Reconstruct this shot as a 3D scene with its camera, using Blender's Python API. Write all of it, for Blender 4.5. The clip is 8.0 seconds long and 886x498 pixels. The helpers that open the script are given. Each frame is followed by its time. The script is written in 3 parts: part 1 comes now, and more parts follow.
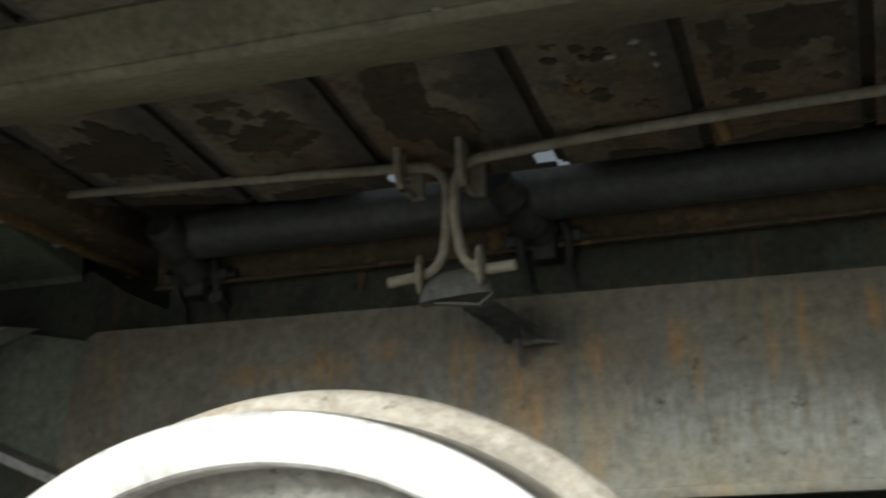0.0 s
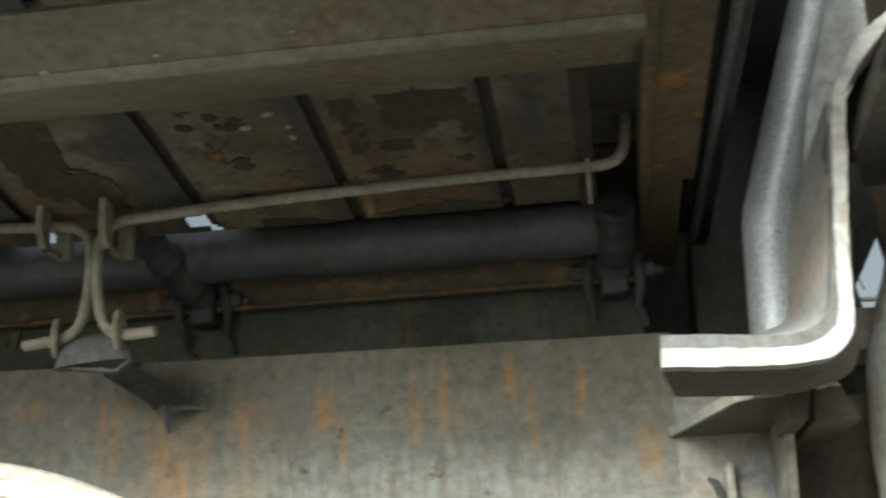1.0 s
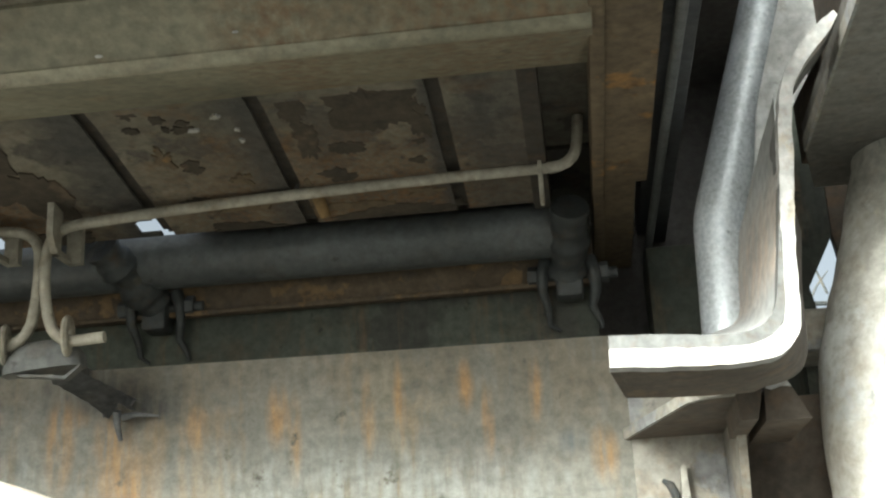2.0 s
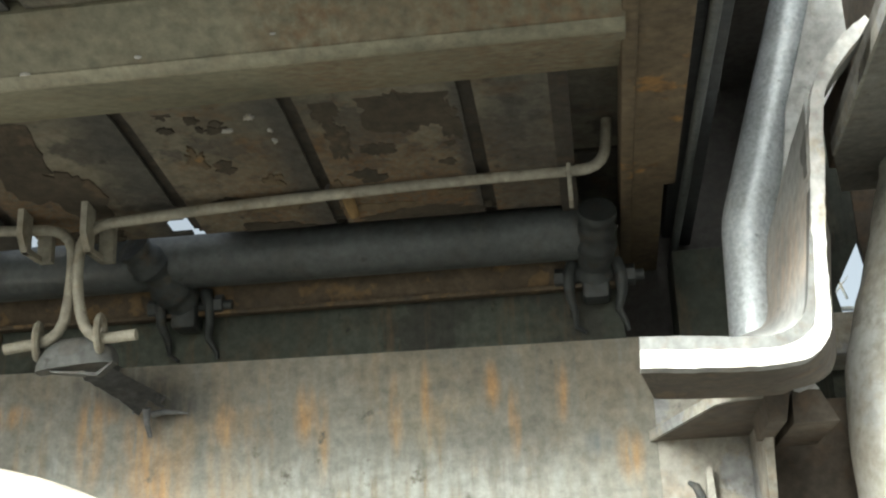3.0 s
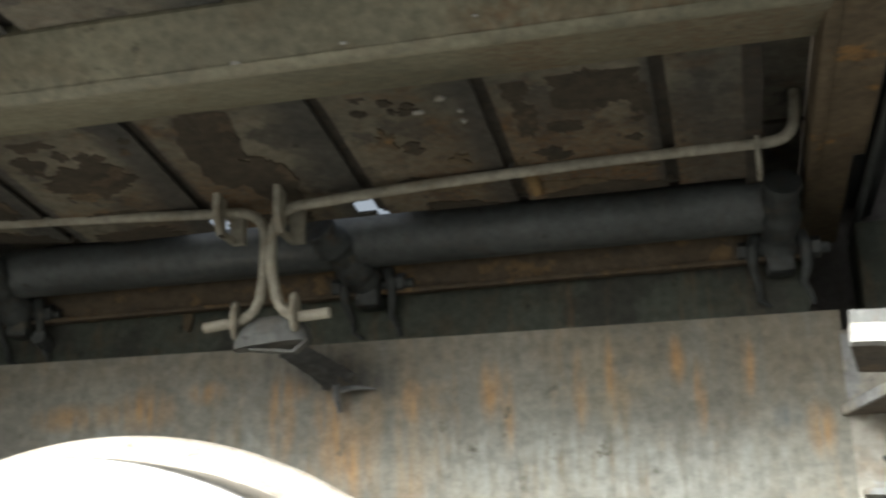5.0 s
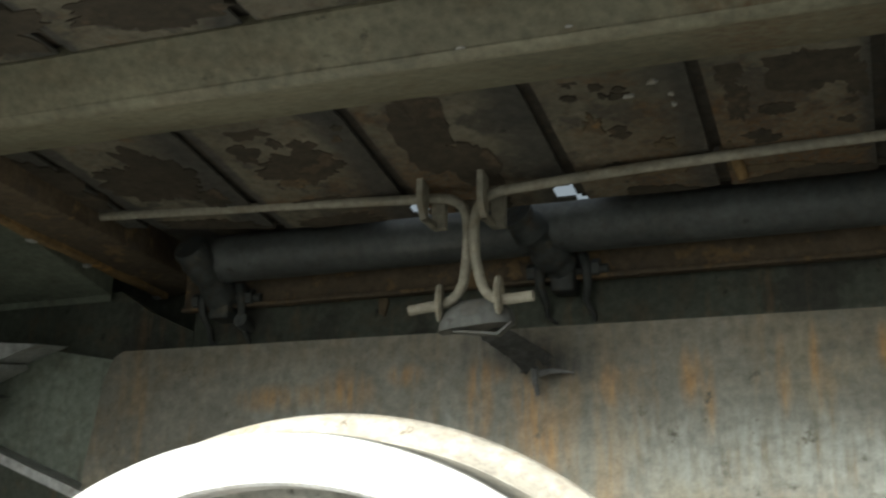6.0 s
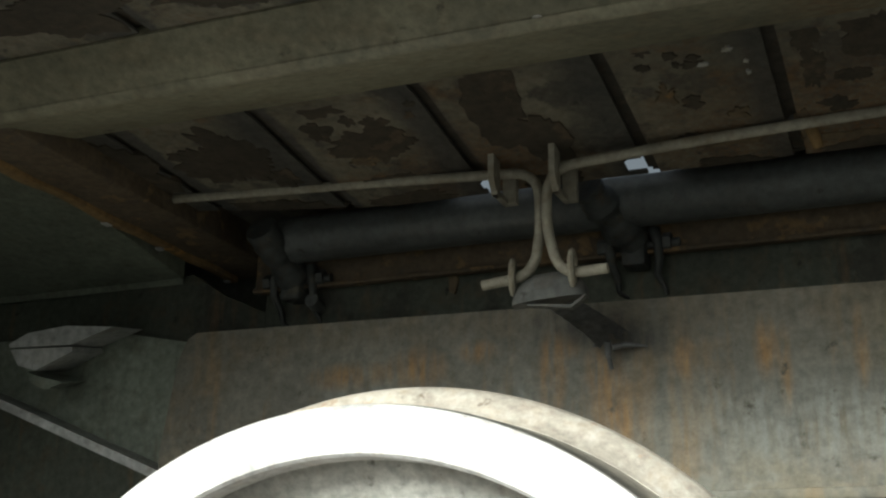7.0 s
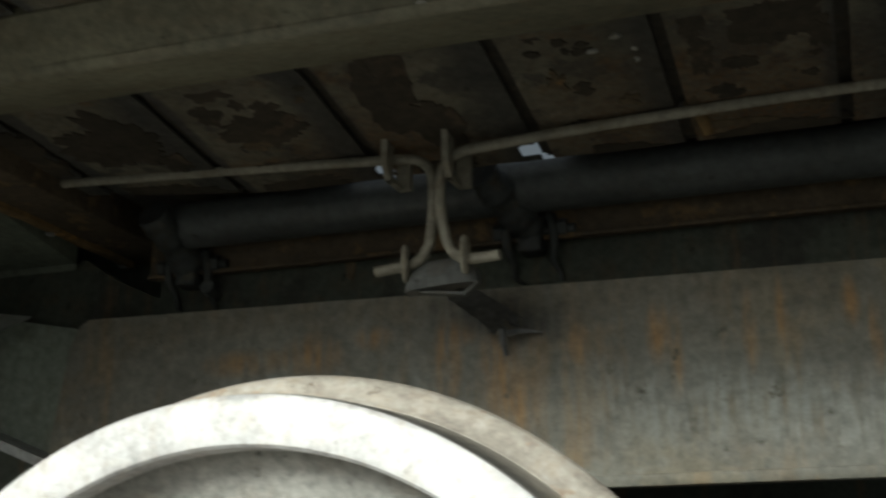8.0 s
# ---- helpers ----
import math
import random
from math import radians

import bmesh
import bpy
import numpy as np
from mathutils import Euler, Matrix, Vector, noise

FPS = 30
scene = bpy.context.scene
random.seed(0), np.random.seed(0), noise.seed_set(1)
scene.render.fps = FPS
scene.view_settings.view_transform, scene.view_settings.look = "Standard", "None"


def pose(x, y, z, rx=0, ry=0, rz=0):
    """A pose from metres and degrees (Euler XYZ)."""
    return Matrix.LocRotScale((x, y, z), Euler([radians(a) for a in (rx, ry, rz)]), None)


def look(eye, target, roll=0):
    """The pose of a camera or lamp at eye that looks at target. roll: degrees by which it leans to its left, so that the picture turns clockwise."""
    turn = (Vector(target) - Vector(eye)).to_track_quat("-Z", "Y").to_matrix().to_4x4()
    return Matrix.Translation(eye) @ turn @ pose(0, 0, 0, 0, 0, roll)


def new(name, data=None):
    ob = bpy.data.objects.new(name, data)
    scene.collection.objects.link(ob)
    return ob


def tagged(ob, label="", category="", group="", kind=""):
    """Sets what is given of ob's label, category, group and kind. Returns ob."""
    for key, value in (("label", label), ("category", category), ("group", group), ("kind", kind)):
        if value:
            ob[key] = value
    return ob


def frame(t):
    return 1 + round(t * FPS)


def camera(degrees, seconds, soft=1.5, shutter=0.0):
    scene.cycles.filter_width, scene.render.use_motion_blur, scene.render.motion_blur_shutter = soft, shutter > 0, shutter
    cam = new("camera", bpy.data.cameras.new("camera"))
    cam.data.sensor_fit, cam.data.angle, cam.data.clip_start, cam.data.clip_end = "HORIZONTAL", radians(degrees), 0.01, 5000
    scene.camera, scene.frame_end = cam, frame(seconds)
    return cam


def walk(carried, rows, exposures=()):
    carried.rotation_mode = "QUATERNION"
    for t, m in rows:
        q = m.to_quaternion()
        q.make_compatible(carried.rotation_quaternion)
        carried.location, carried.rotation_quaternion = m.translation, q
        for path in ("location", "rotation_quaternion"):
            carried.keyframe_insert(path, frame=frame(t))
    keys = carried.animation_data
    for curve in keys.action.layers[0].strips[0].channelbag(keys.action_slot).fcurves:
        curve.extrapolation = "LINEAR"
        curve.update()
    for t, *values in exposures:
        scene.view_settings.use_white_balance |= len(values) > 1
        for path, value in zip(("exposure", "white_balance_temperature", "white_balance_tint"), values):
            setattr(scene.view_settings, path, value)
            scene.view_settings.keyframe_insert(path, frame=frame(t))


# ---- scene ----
cam = camera(40.0, 8.0, soft=2.2, shutter=0.5)
PATH = [
    (0, (0.004, 0.149, 0.735), (-0.605, 1.971, 1.29), -1.0),
    (0.5, (0.049, 0.177, 0.753), (-0.393, 2.043, 1.32), -1.8),
    (1, (0.147, 0.179, 0.758), (-0.108, 2.065, 1.372), -2.2),
    (1.5, (0.17, 0.191, 0.757), (-0.049, 2.081, 1.375), -3.0),
    (1.7, (0.169, 0.191, 0.756), (-0.035, 2.081, 1.3765), -3.1),
    (3, (0.152, 0.179, 0.75), (-0.08, 2.063, 1.38), -2.3),
    (3.5, (0.156, 0.176, 0.75), (-0.078, 2.06, 1.38), -2.4),
    (4, (0.159, 0.174, 0.75), (-0.089, 2.056, 1.379), -2.4),
    (4.5, (0.135, 0.172, 0.743), (-0.206, 2.047, 1.348), -1.6),
    (5, (0.093, 0.154, 0.747), (-0.346, 2.011, 1.348), -1.3),
    (5.2, (0.076, 0.145, 0.746), (-0.423, 1.983, 1.358), -1.0),
    (6.3, (0.007, 0.116, 0.721), (-0.667, 1.903, 1.315), 1.2),
    (6.5, (0.001, 0.114, 0.715), (-0.69, 1.893, 1.313), 1.3),
    (7, (-0.005, 0.113, 0.705), (-0.726, 1.883, 1.294), 0.6),
    (7.5, (-0.011, 0.11, 0.711), (-0.696, 1.895, 1.297), -0.2),
    (8, (0.025, 0.134, 0.716), (-0.583, 1.956, 1.273), -0.5),
]
STOPS = [(0.0, -0.65), (0.5, -0.72), (0.8, -0.15), (1.0, 0.28), (1.2, 0.65), (1.5, 0.85), (3.0, 1.05), (4.0, 1.05), (4.5, 0.87), (5.0, 0.55), (5.5, 0.28), (6.5, -0.10), (7.0, -0.43), (8.0, -1.03)]
EXPOSE = [(t, s, 6250, -1 if t < 4.2 else 3 if t < 5.2 else -3) for t, s in STOPS]
walk(cam, [(t, look(eye, target, roll)) for t, eye, target, roll in PATH], EXPOSE)

# ---- world and light ----
world = bpy.data.worlds.new("world")
scene.world = world
world.use_nodes = True
wn = world.node_tree
wn.nodes.clear()
w_out = wn.nodes.new("ShaderNodeOutputWorld")
w_bg = wn.nodes.new("ShaderNodeBackground")
w_sky = wn.nodes.new("ShaderNodeTexSky")
w_sky.sky_type = "NISHITA"
w_sky.sun_disc = False
w_sky.sun_elevation = radians(29)
w_sky.sun_rotation = radians(205)
w_sky.air_density, w_sky.dust_density, w_sky.ozone_density = 0.6, 8.0, 0.3
w_bg.inputs["Strength"].default_value = 0.15
w_hsv = wn.nodes.new("ShaderNodeHueSaturation")
w_hsv.inputs["Saturation"].default_value = 0.35
wn.links.new(w_sky.outputs[0], w_hsv.inputs["Color"])
wn.links.new(w_hsv.outputs[0], w_bg.inputs["Color"])
wn.links.new(w_bg.outputs[0], w_out.inputs["Surface"])
sun = new("sun", bpy.data.lights.new("sun", "SUN"))
sun.data.energy, sun.data.angle, sun.data.color = 5.0, radians(12), (1.0, 0.97, 0.93)
sun.matrix_world = look((-2.3, -4, 3.75), (-0.3, 1.2, 0.9))


# ---- materials ----
def weathered(name, base, worn, stain, rough=0.7, metal=0.0, scale=6.0, worn_at=0.55, stain_at=0.62, streak=False, bump=0.3, fine=90.0, blots=(), blot=(0.40, 0.22, 0.06), bands=(), band=(0.055, 0.054, 0.051)):
    """Painted or bare metal: a base colour, worn patches, stains (running down where streak is set), grain and relief."""
    m = bpy.data.materials.new(name)
    m.use_nodes = True
    nt = m.node_tree
    bsdf = nt.nodes["Principled BSDF"]
    co = nt.nodes.new("ShaderNodeTexCoord")

    def noise_tex(sc, detail, stretch=None, shift=(0, 0, 0)):
        n = nt.nodes.new("ShaderNodeTexNoise")
        n.inputs["Scale"].default_value, n.inputs["Detail"].default_value, n.inputs["Roughness"].default_value = sc, detail, 0.62
        mp = nt.nodes.new("ShaderNodeMapping")
        mp.inputs["Location"].default_value = shift
        mp.inputs["Scale"].default_value = stretch or (1, 1, 1)
        nt.links.new(co.outputs["Object"], mp.inputs["Vector"])
        nt.links.new(mp.outputs[0], n.inputs["Vector"])
        return n.outputs["Fac"]

    def ramp(fac, lo, hi):
        r = nt.nodes.new("ShaderNodeMapRange")
        r.inputs["From Min"].default_value, r.inputs["From Max"].default_value = lo, hi
        nt.links.new(fac, r.inputs["Value"])
        return r.outputs["Result"]

    def mix(fac, a, b, kind="MIX"):
        x = nt.nodes.new("ShaderNodeMix")
        x.data_type, x.blend_type = "RGBA", kind
        nt.links.new(fac, x.inputs["Factor"])
        for s, v in ((x.inputs["A"], a), (x.inputs["B"], b)):
            if isinstance(v, tuple):
                s.default_value = (*v, 1)
            else:
                nt.links.new(v, s)
        return x.outputs["Result"]

    dark = tuple(c * 0.55 for c in base)
    grain = noise_tex(fine, 6)
    big = noise_tex(scale, 10, None, (3.1, 0.7, 1.9))
    mottle = noise_tex(scale * 3.5, 9, None, (5.2, 1.1, 8.3))
    col = mix(ramp(noise_tex(scale * 0.6, 8), 0.32, 0.66), dark, base)
    col = mix(ramp(mottle, 0.50, 0.78), col, tuple(0.5 * p + 0.5 * q for p, q in zip(dark, stain)))
    col = mix(ramp(big, worn_at, worn_at + 0.045), col, worn)
    st = noise_tex(scale * 1.5, 7, (2.3, 2.3, 0.3) if streak else (1, 1, 1), (7.7, 2.2, 5.1))
    col = mix(ramp(st, stain_at, stain_at + 0.16), col, stain)
    if streak:
        st2 = noise_tex(scale * 3.0, 6, (2.6, 2.6, 0.12), (0.4, 6.2, 9.1))
        col = mix(ramp(st2, 0.50, 0.72), col, tuple(c * 0.78 for c in base))
    edge = ramp(noise_tex(scale * 4, 8, (3.2, 3.2, 0.45), (4.4, 3.3, 0.2)), 0.36, 0.62) if blots else None
    for bx, bz, rx, rz, *own in blots:
        mp = nt.nodes.new("ShaderNodeMapping")
        mp.inputs["Location"].default_value = (-bx / rx, 0, -bz / rz)
        mp.inputs["Scale"].default_value = (1 / rx, 0, 1 / rz)
        nt.links.new(co.outputs["Object"], mp.inputs["Vector"])
        ln = nt.nodes.new("ShaderNodeVectorMath")
        ln.operation = "LENGTH"
        nt.links.new(mp.outputs[0], ln.inputs[0])
        near = ramp(ln.outputs["Value"], 1.0, 0.25)
        both = nt.nodes.new("ShaderNodeMath")
        both.operation = "MULTIPLY"
        nt.links.new(near, both.inputs[0])
        nt.links.new(edge, both.inputs[1])
        col = mix(both.outputs[0], col, own[0] if own else blot)
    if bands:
        # darker bands along the sheet joints: fade in from one side, end sharply at the joint
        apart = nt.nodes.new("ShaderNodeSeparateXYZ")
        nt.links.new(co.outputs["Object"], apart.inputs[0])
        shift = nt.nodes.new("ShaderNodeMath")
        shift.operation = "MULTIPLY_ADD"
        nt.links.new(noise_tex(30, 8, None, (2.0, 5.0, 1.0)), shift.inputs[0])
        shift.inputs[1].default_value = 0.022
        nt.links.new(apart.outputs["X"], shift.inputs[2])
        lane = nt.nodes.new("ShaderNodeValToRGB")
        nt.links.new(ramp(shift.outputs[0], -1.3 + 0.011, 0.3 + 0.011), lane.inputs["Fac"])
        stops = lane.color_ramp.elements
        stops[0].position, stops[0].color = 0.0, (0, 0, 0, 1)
        # stays darker from the last joint to the cross beam
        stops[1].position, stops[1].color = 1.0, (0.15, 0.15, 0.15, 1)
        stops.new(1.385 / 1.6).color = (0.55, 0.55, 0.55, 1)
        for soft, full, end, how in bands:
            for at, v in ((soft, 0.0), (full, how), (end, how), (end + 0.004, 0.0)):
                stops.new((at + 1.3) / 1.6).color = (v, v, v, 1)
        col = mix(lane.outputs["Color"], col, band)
    speck = ramp(noise_tex(fine * 0.45, 3, None, (1.2, 9.0, 4.0)), 0.66, 0.76)
    col = mix(speck, col, tuple(c * 0.45 for c in worn))
    g = nt.nodes.new("ShaderNodeMix")
    g.data_type, g.blend_type = "RGBA", "OVERLAY"
    g.inputs["Factor"].default_value = 0.7
    nt.links.new(col, g.inputs["A"])
    nt.links.new(grain, g.inputs["B"])
    nt.links.new(g.outputs["Result"], bsdf.inputs["Base Color"])
    rr = nt.nodes.new("ShaderNodeMapRange")
    rr.inputs["To Min"].default_value, rr.inputs["To Max"].default_value = max(0.15, rough - 0.15), min(1.0, rough + 0.15)
    nt.links.new(big, rr.inputs["Value"])
    nt.links.new(rr.outputs["Result"], bsdf.inputs["Roughness"])
    bsdf.inputs["Metallic"].default_value = metal
    hsum = nt.nodes.new("ShaderNodeMath")
    hsum.operation = "MULTIPLY_ADD"
    nt.links.new(ramp(big, worn_at - 0.02, worn_at + 0.05), hsum.inputs[0])
    hsum.inputs[1].default_value = -0.6
    hs2 = nt.nodes.new("ShaderNodeMath")
    hs2.operation = "ADD"
    nt.links.new(grain, hs2.inputs[0])
    nt.links.new(mottle, hs2.inputs[1])
    nt.links.new(hs2.outputs[0], hsum.inputs[2])
    b = nt.nodes.new("ShaderNodeBump")
    b.inputs["Strength"].default_value, b.inputs["Distance"].default_value = bump, 0.003
    nt.links.new(hsum.outputs[0], b.inputs["Height"])
    nt.links.new(b.outputs[0], bsdf.inputs["Normal"])
    return m


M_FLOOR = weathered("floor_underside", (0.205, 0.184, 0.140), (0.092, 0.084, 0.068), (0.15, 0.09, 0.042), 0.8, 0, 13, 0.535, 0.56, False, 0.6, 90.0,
                    ((-0.05, 1.214, 0.30, 0.026), (-0.45, 1.214, 0.14, 0.022)), (0.16, 0.09, 0.04),
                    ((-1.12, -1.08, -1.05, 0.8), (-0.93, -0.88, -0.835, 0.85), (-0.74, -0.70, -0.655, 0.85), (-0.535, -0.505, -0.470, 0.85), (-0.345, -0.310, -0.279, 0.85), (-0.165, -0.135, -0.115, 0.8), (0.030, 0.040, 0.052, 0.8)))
M_PATCH = weathered("bare_rust_and_shade", (0.075, 0.06, 0.042), (0.10, 0.075, 0.05), (0.045, 0.038, 0.03), 0.85, 0, 18, 0.6, 0.62)
M_JOINT = weathered("joint_rust_shade", (0.066, 0.057, 0.046), (0.05, 0.042, 0.034), (0.10, 0.065, 0.036), 0.85, 0, 18, 0.56, 0.58)
M_BEAM = weathered("beam_paint", (0.243, 0.226, 0.158), (0.205, 0.176, 0.12), (0.19, 0.14, 0.08), 0.6, 0, 7, 0.66, 0.62, False, 0.25, 90.0, ((0.12, 1.24, 0.16, 0.2), (-0.05, 1.24, 0.07, 0.2)), (0.17, 0.115, 0.065))
M_CROSS = weathered("cross_rust", (0.175, 0.130, 0.078), (0.28, 0.155, 0.055), (0.10, 0.075, 0.05), 0.8, 0, 14, 0.60, 0.56)
M_LIP = weathered("lip_orange", (0.29, 0.185, 0.078), (0.42, 0.23, 0.07), (0.14, 0.10, 0.06), 0.8, 0, 12, 0.56, 0.60)
# darker smudges on the plate around the yoke and the rubber strip
SMUDGE = (0.085, 0.085, 0.08)
DUST = (0.178, 0.154, 0.114)
PALE = (0.272, 0.274, 0.25)
M_PLATE = weathered("plate_grey", (0.246, 0.234, 0.196), (0.226, 0.202, 0.152), (0.265, 0.185, 0.10), 0.62, 0, 6, 0.55, 0.555, True, 0.3, 90.0,
                    ((0.05, 1.066, 0.50, 0.062, DUST), (0.16, 1.03, 0.16, 0.07, DUST), (-0.55, 1.066, 0.50, 0.030, DUST), (-0.15, 0.93, 0.20, 0.07, PALE), (0.03, 0.91, 0.22, 0.07, PALE), (-0.47, 0.96, 0.05, 0.05, PALE), (-0.66, 0.97, 0.12, 0.05, PALE),
                     (-0.428, 1.000, 0.022, 0.070), (-0.415, 1.030, 0.030, 0.022), (-0.365, 0.985, 0.030, 0.070), (-0.345, 0.940, 0.036, 0.060), (-0.525, 1.030, 0.030, 0.018), (-0.608, 1.012, 0.05, 0.035), (-0.70, 1.010, 0.07, 0.022),
                     (-0.175, 1.010, 0.016, 0.045), (-0.155, 0.985, 0.010, 0.06), (-0.072, 1.005, 0.010, 0.055), (-0.037, 1.012, 0.009, 0.060), (0.0365, 1.028, 0.013, 0.034), (0.060, 0.99, 0.009, 0.05), (0.114, 1.020, 0.010, 0.040), (-0.267, 1.005, 0.016, 0.03), (0.183, 0.945, 0.018, 0.038),
                     (-0.410, 1.056, 0.065, 0.034, SMUDGE), (-0.365, 1.046, 0.060, 0.036, SMUDGE), (-0.318, 1.030, 0.036, 0.024, SMUDGE), (-0.380, 1.040, 0.030, 0.020, SMUDGE), (0.150, 0.960, 0.022, 0.020, (0.15, 0.155, 0.15)), (0.165, 1.045, 0.04, 0.04, DUST)), (0.35, 0.205, 0.085))
M_BAND = weathered("web_dark_green", (0.085, 0.095, 0.075), (0.05, 0.05, 0.042), (0.13, 0.09, 0.05), 0.8, 0, 9, 0.54, 0.55, True)
M_STRIP = weathered("strip_rust", (0.145, 0.108, 0.070), (0.20, 0.132, 0.068), (0.085, 0.07, 0.055), 0.85, 0, 24, 0.57, 0.55)
M_PIPE = weathered("pipe_grey", (0.118, 0.126, 0.126), (0.085, 0.08, 0.07), (0.09, 0.075, 0.058), 0.42, 0, 8, 0.62, 0.62)
M_ROD = weathered("rod_paint", (0.42, 0.39, 0.32), (0.33, 0.29, 0.22), (0.25, 0.18, 0.10), 0.6, 0, 12, 0.64, 0.68, False, 0.12)
M_CAST = weathered("cast_black", (0.066, 0.072, 0.072), (0.085, 0.078, 0.062), (0.08, 0.052, 0.03), 0.55, 0, 20, 0.58, 0.62)
M_RUBBER = weathered("torn_rubber", (0.21, 0.215, 0.22), (0.24, 0.235, 0.22), (0.12, 0.10, 0.08), 0.75, 0, 25, 0.6, 0.66)
M_WHITE = weathered("bracket_paint", (0.56, 0.55, 0.53), (0.40, 0.36, 0.30), (0.34, 0.24, 0.16), 0.55, 0, 26, 0.56, 0.62)
M_SILVER = weathered("tube_silver", (0.66, 0.70, 0.74), (0.56, 0.59, 0.62), (0.42, 0.43, 0.43), 0.40, 0.30, 7, 0.64, 0.70, False, 0.12, 220)
M_RIM = weathered("wheel_rim", (0.82, 0.79, 0.785), (0.64, 0.57, 0.54), (0.62, 0.52, 0.42), 0.5, 0.15, 14, 0.6, 0.62, False, 0.2)
M_FLANGE = weathered("wheel_flange", (0.74, 0.66, 0.57), (0.58, 0.45, 0.34), (0.78, 0.71, 0.64), 0.5, 0.1, 30, 0.60, 0.6)
M_TREAD = weathered("wheel_tread", (0.42, 0.40, 0.36), (0.33, 0.30, 0.26), (0.36, 0.29, 0.22), 0.35, 0.6, 18, 0.6, 0.64)
M_DISC = weathered("wheel_disc", (0.56, 0.54, 0.50), (0.45, 0.42, 0.37), (0.40, 0.33, 0.26), 0.7, 0, 8, 0.62, 0.66)
M_RIGHT = weathered("casting_beige", (0.40, 0.375, 0.325), (0.30, 0.30, 0.30), (0.32, 0.22, 0.13), 0.65, 0, 12, 0.53, 0.57, False, 0.5)
M_BROWN = weathered("brown_steel", (0.135, 0.108, 0.082), (0.10, 0.075, 0.054), (0.20, 0.12, 0.065), 0.75, 0, 12, 0.58, 0.60)
M_YOKE = weathered("yoke_grey", (0.175, 0.18, 0.175), (0.13, 0.125, 0.115), (0.15, 0.11, 0.07), 0.65, 0, 16, 0.62, 0.66)
M_BROWNISH = weathered("bracket_body", (0.135, 0.105, 0.078), (0.10, 0.07, 0.05), (0.20, 0.125, 0.07), 0.75, 0, 16, 0.55, 0.58)
M_GREYFACE = weathered("shaded_grey", (0.15, 0.15, 0.145), (0.11, 0.10, 0.085), (0.14, 0.10, 0.07), 0.6, 0, 22, 0.58, 0.62)
M_CHEEK = weathered("cheek_grey", (0.46, 0.46, 0.45), (0.40, 0.38, 0.35), (0.38, 0.30, 0.24), 0.5, 0, 9, 0.60, 0.66, False, 0.15, 90.0, ((0.325, 1.080, 0.05, 0.055), (0.320, 1.045, 0.03, 0.03)), (0.41, 0.33, 0.26))
M_GREEN = weathered("dark_green", (0.165, 0.185, 0.145), (0.11, 0.12, 0.095), (0.10, 0.085, 0.055), 0.7, 0, 10, 0.58, 0.62)
M_RIDGE = weathered("worn_ridge", (0.30, 0.28, 0.20), (0.25, 0.225, 0.16), (0.22, 0.175, 0.11), 0.55, 0, 14, 0.55, 0.6)
M_BACKPLATE = weathered("back_plate_grey", (0.55, 0.56, 0.56), (0.44, 0.44, 0.43), (0.22, 0.18, 0.14), 0.6, 0, 12, 0.56, 0.6)
M_COLUMN = weathered("column_beige", (0.80, 0.77, 0.69), (0.66, 0.66, 0.63), (0.58, 0.47, 0.33), 0.65, 0, 9, 0.56, 0.62, False, 0.5)
M_LEFT = weathered("left_plate", (0.25, 0.28, 0.235), (0.19, 0.205, 0.165), (0.13, 0.105, 0.07), 0.7, 0, 8, 0.58, 0.60, True)
M_RECESS = weathered("recess_brown", (0.15, 0.14, 0.135), (0.11, 0.10, 0.095), (0.13, 0.10, 0.08), 0.75, 0, 9, 0.58, 0.62)
M_UPPER = weathered("upper_flange", (0.26, 0.245, 0.22), (0.21, 0.19, 0.165), (0.22, 0.165, 0.115), 0.6, 0, 9, 0.58, 0.62)
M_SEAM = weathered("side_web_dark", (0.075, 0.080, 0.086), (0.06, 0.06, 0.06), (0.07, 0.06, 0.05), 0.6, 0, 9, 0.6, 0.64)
M_GROUND = weathered("ballast", (0.095, 0.094, 0.084), (0.065, 0.065, 0.056), (0.085, 0.073, 0.053), 0.95, 0, 9, 0.52, 0.6)


# ---- helpers ----
def finish(ob_bm, smooth=True, bevel=0.0, segs=2):
    if bevel:
        edges = [e for e in ob_bm.edges if len(e.link_faces) == 2 and e.calc_face_angle(0) > 0.6]
        bmesh.ops.bevel(ob_bm, geom=edges, offset=bevel, segments=segs, affect="EDGES", clamp_overlap=True, profile=0.5)
    bmesh.ops.recalc_face_normals(ob_bm, faces=ob_bm.faces)
    for fc in ob_bm.faces:
        fc.smooth = smooth
    for e in ob_bm.edges:
        if len(e.link_faces) == 2 and e.calc_face_angle(0) > 0.7:
            e.smooth = False


def part(name, bm, material, parent=None, label=""):
    me = bpy.data.meshes.new(name)
    bm.to_mesh(me)
    bm.free()
    me.materials.append(material)
    ob = new(name, me)
    if parent is not None:
        ob.parent = parent
    if label:
        ob["label"] = label
    return ob


def thing(name, label, category, group=""):
    return tagged(new(name), label, category, group)


def block(x0, x1, y0, y1, z0, z1, bevel=0.003):
    bm = bmesh.new()
    bmesh.ops.create_cube(bm, size=1)
    for v in bm.verts:
        v.co = Vector(((x0 + x1) / 2 + v.co.x * (x1 - x0), (y0 + y1) / 2 + v.co.y * (y1 - y0), (z0 + z1) / 2 + v.co.z * (z1 - z0)))
    finish(bm, True, bevel)
    return bm


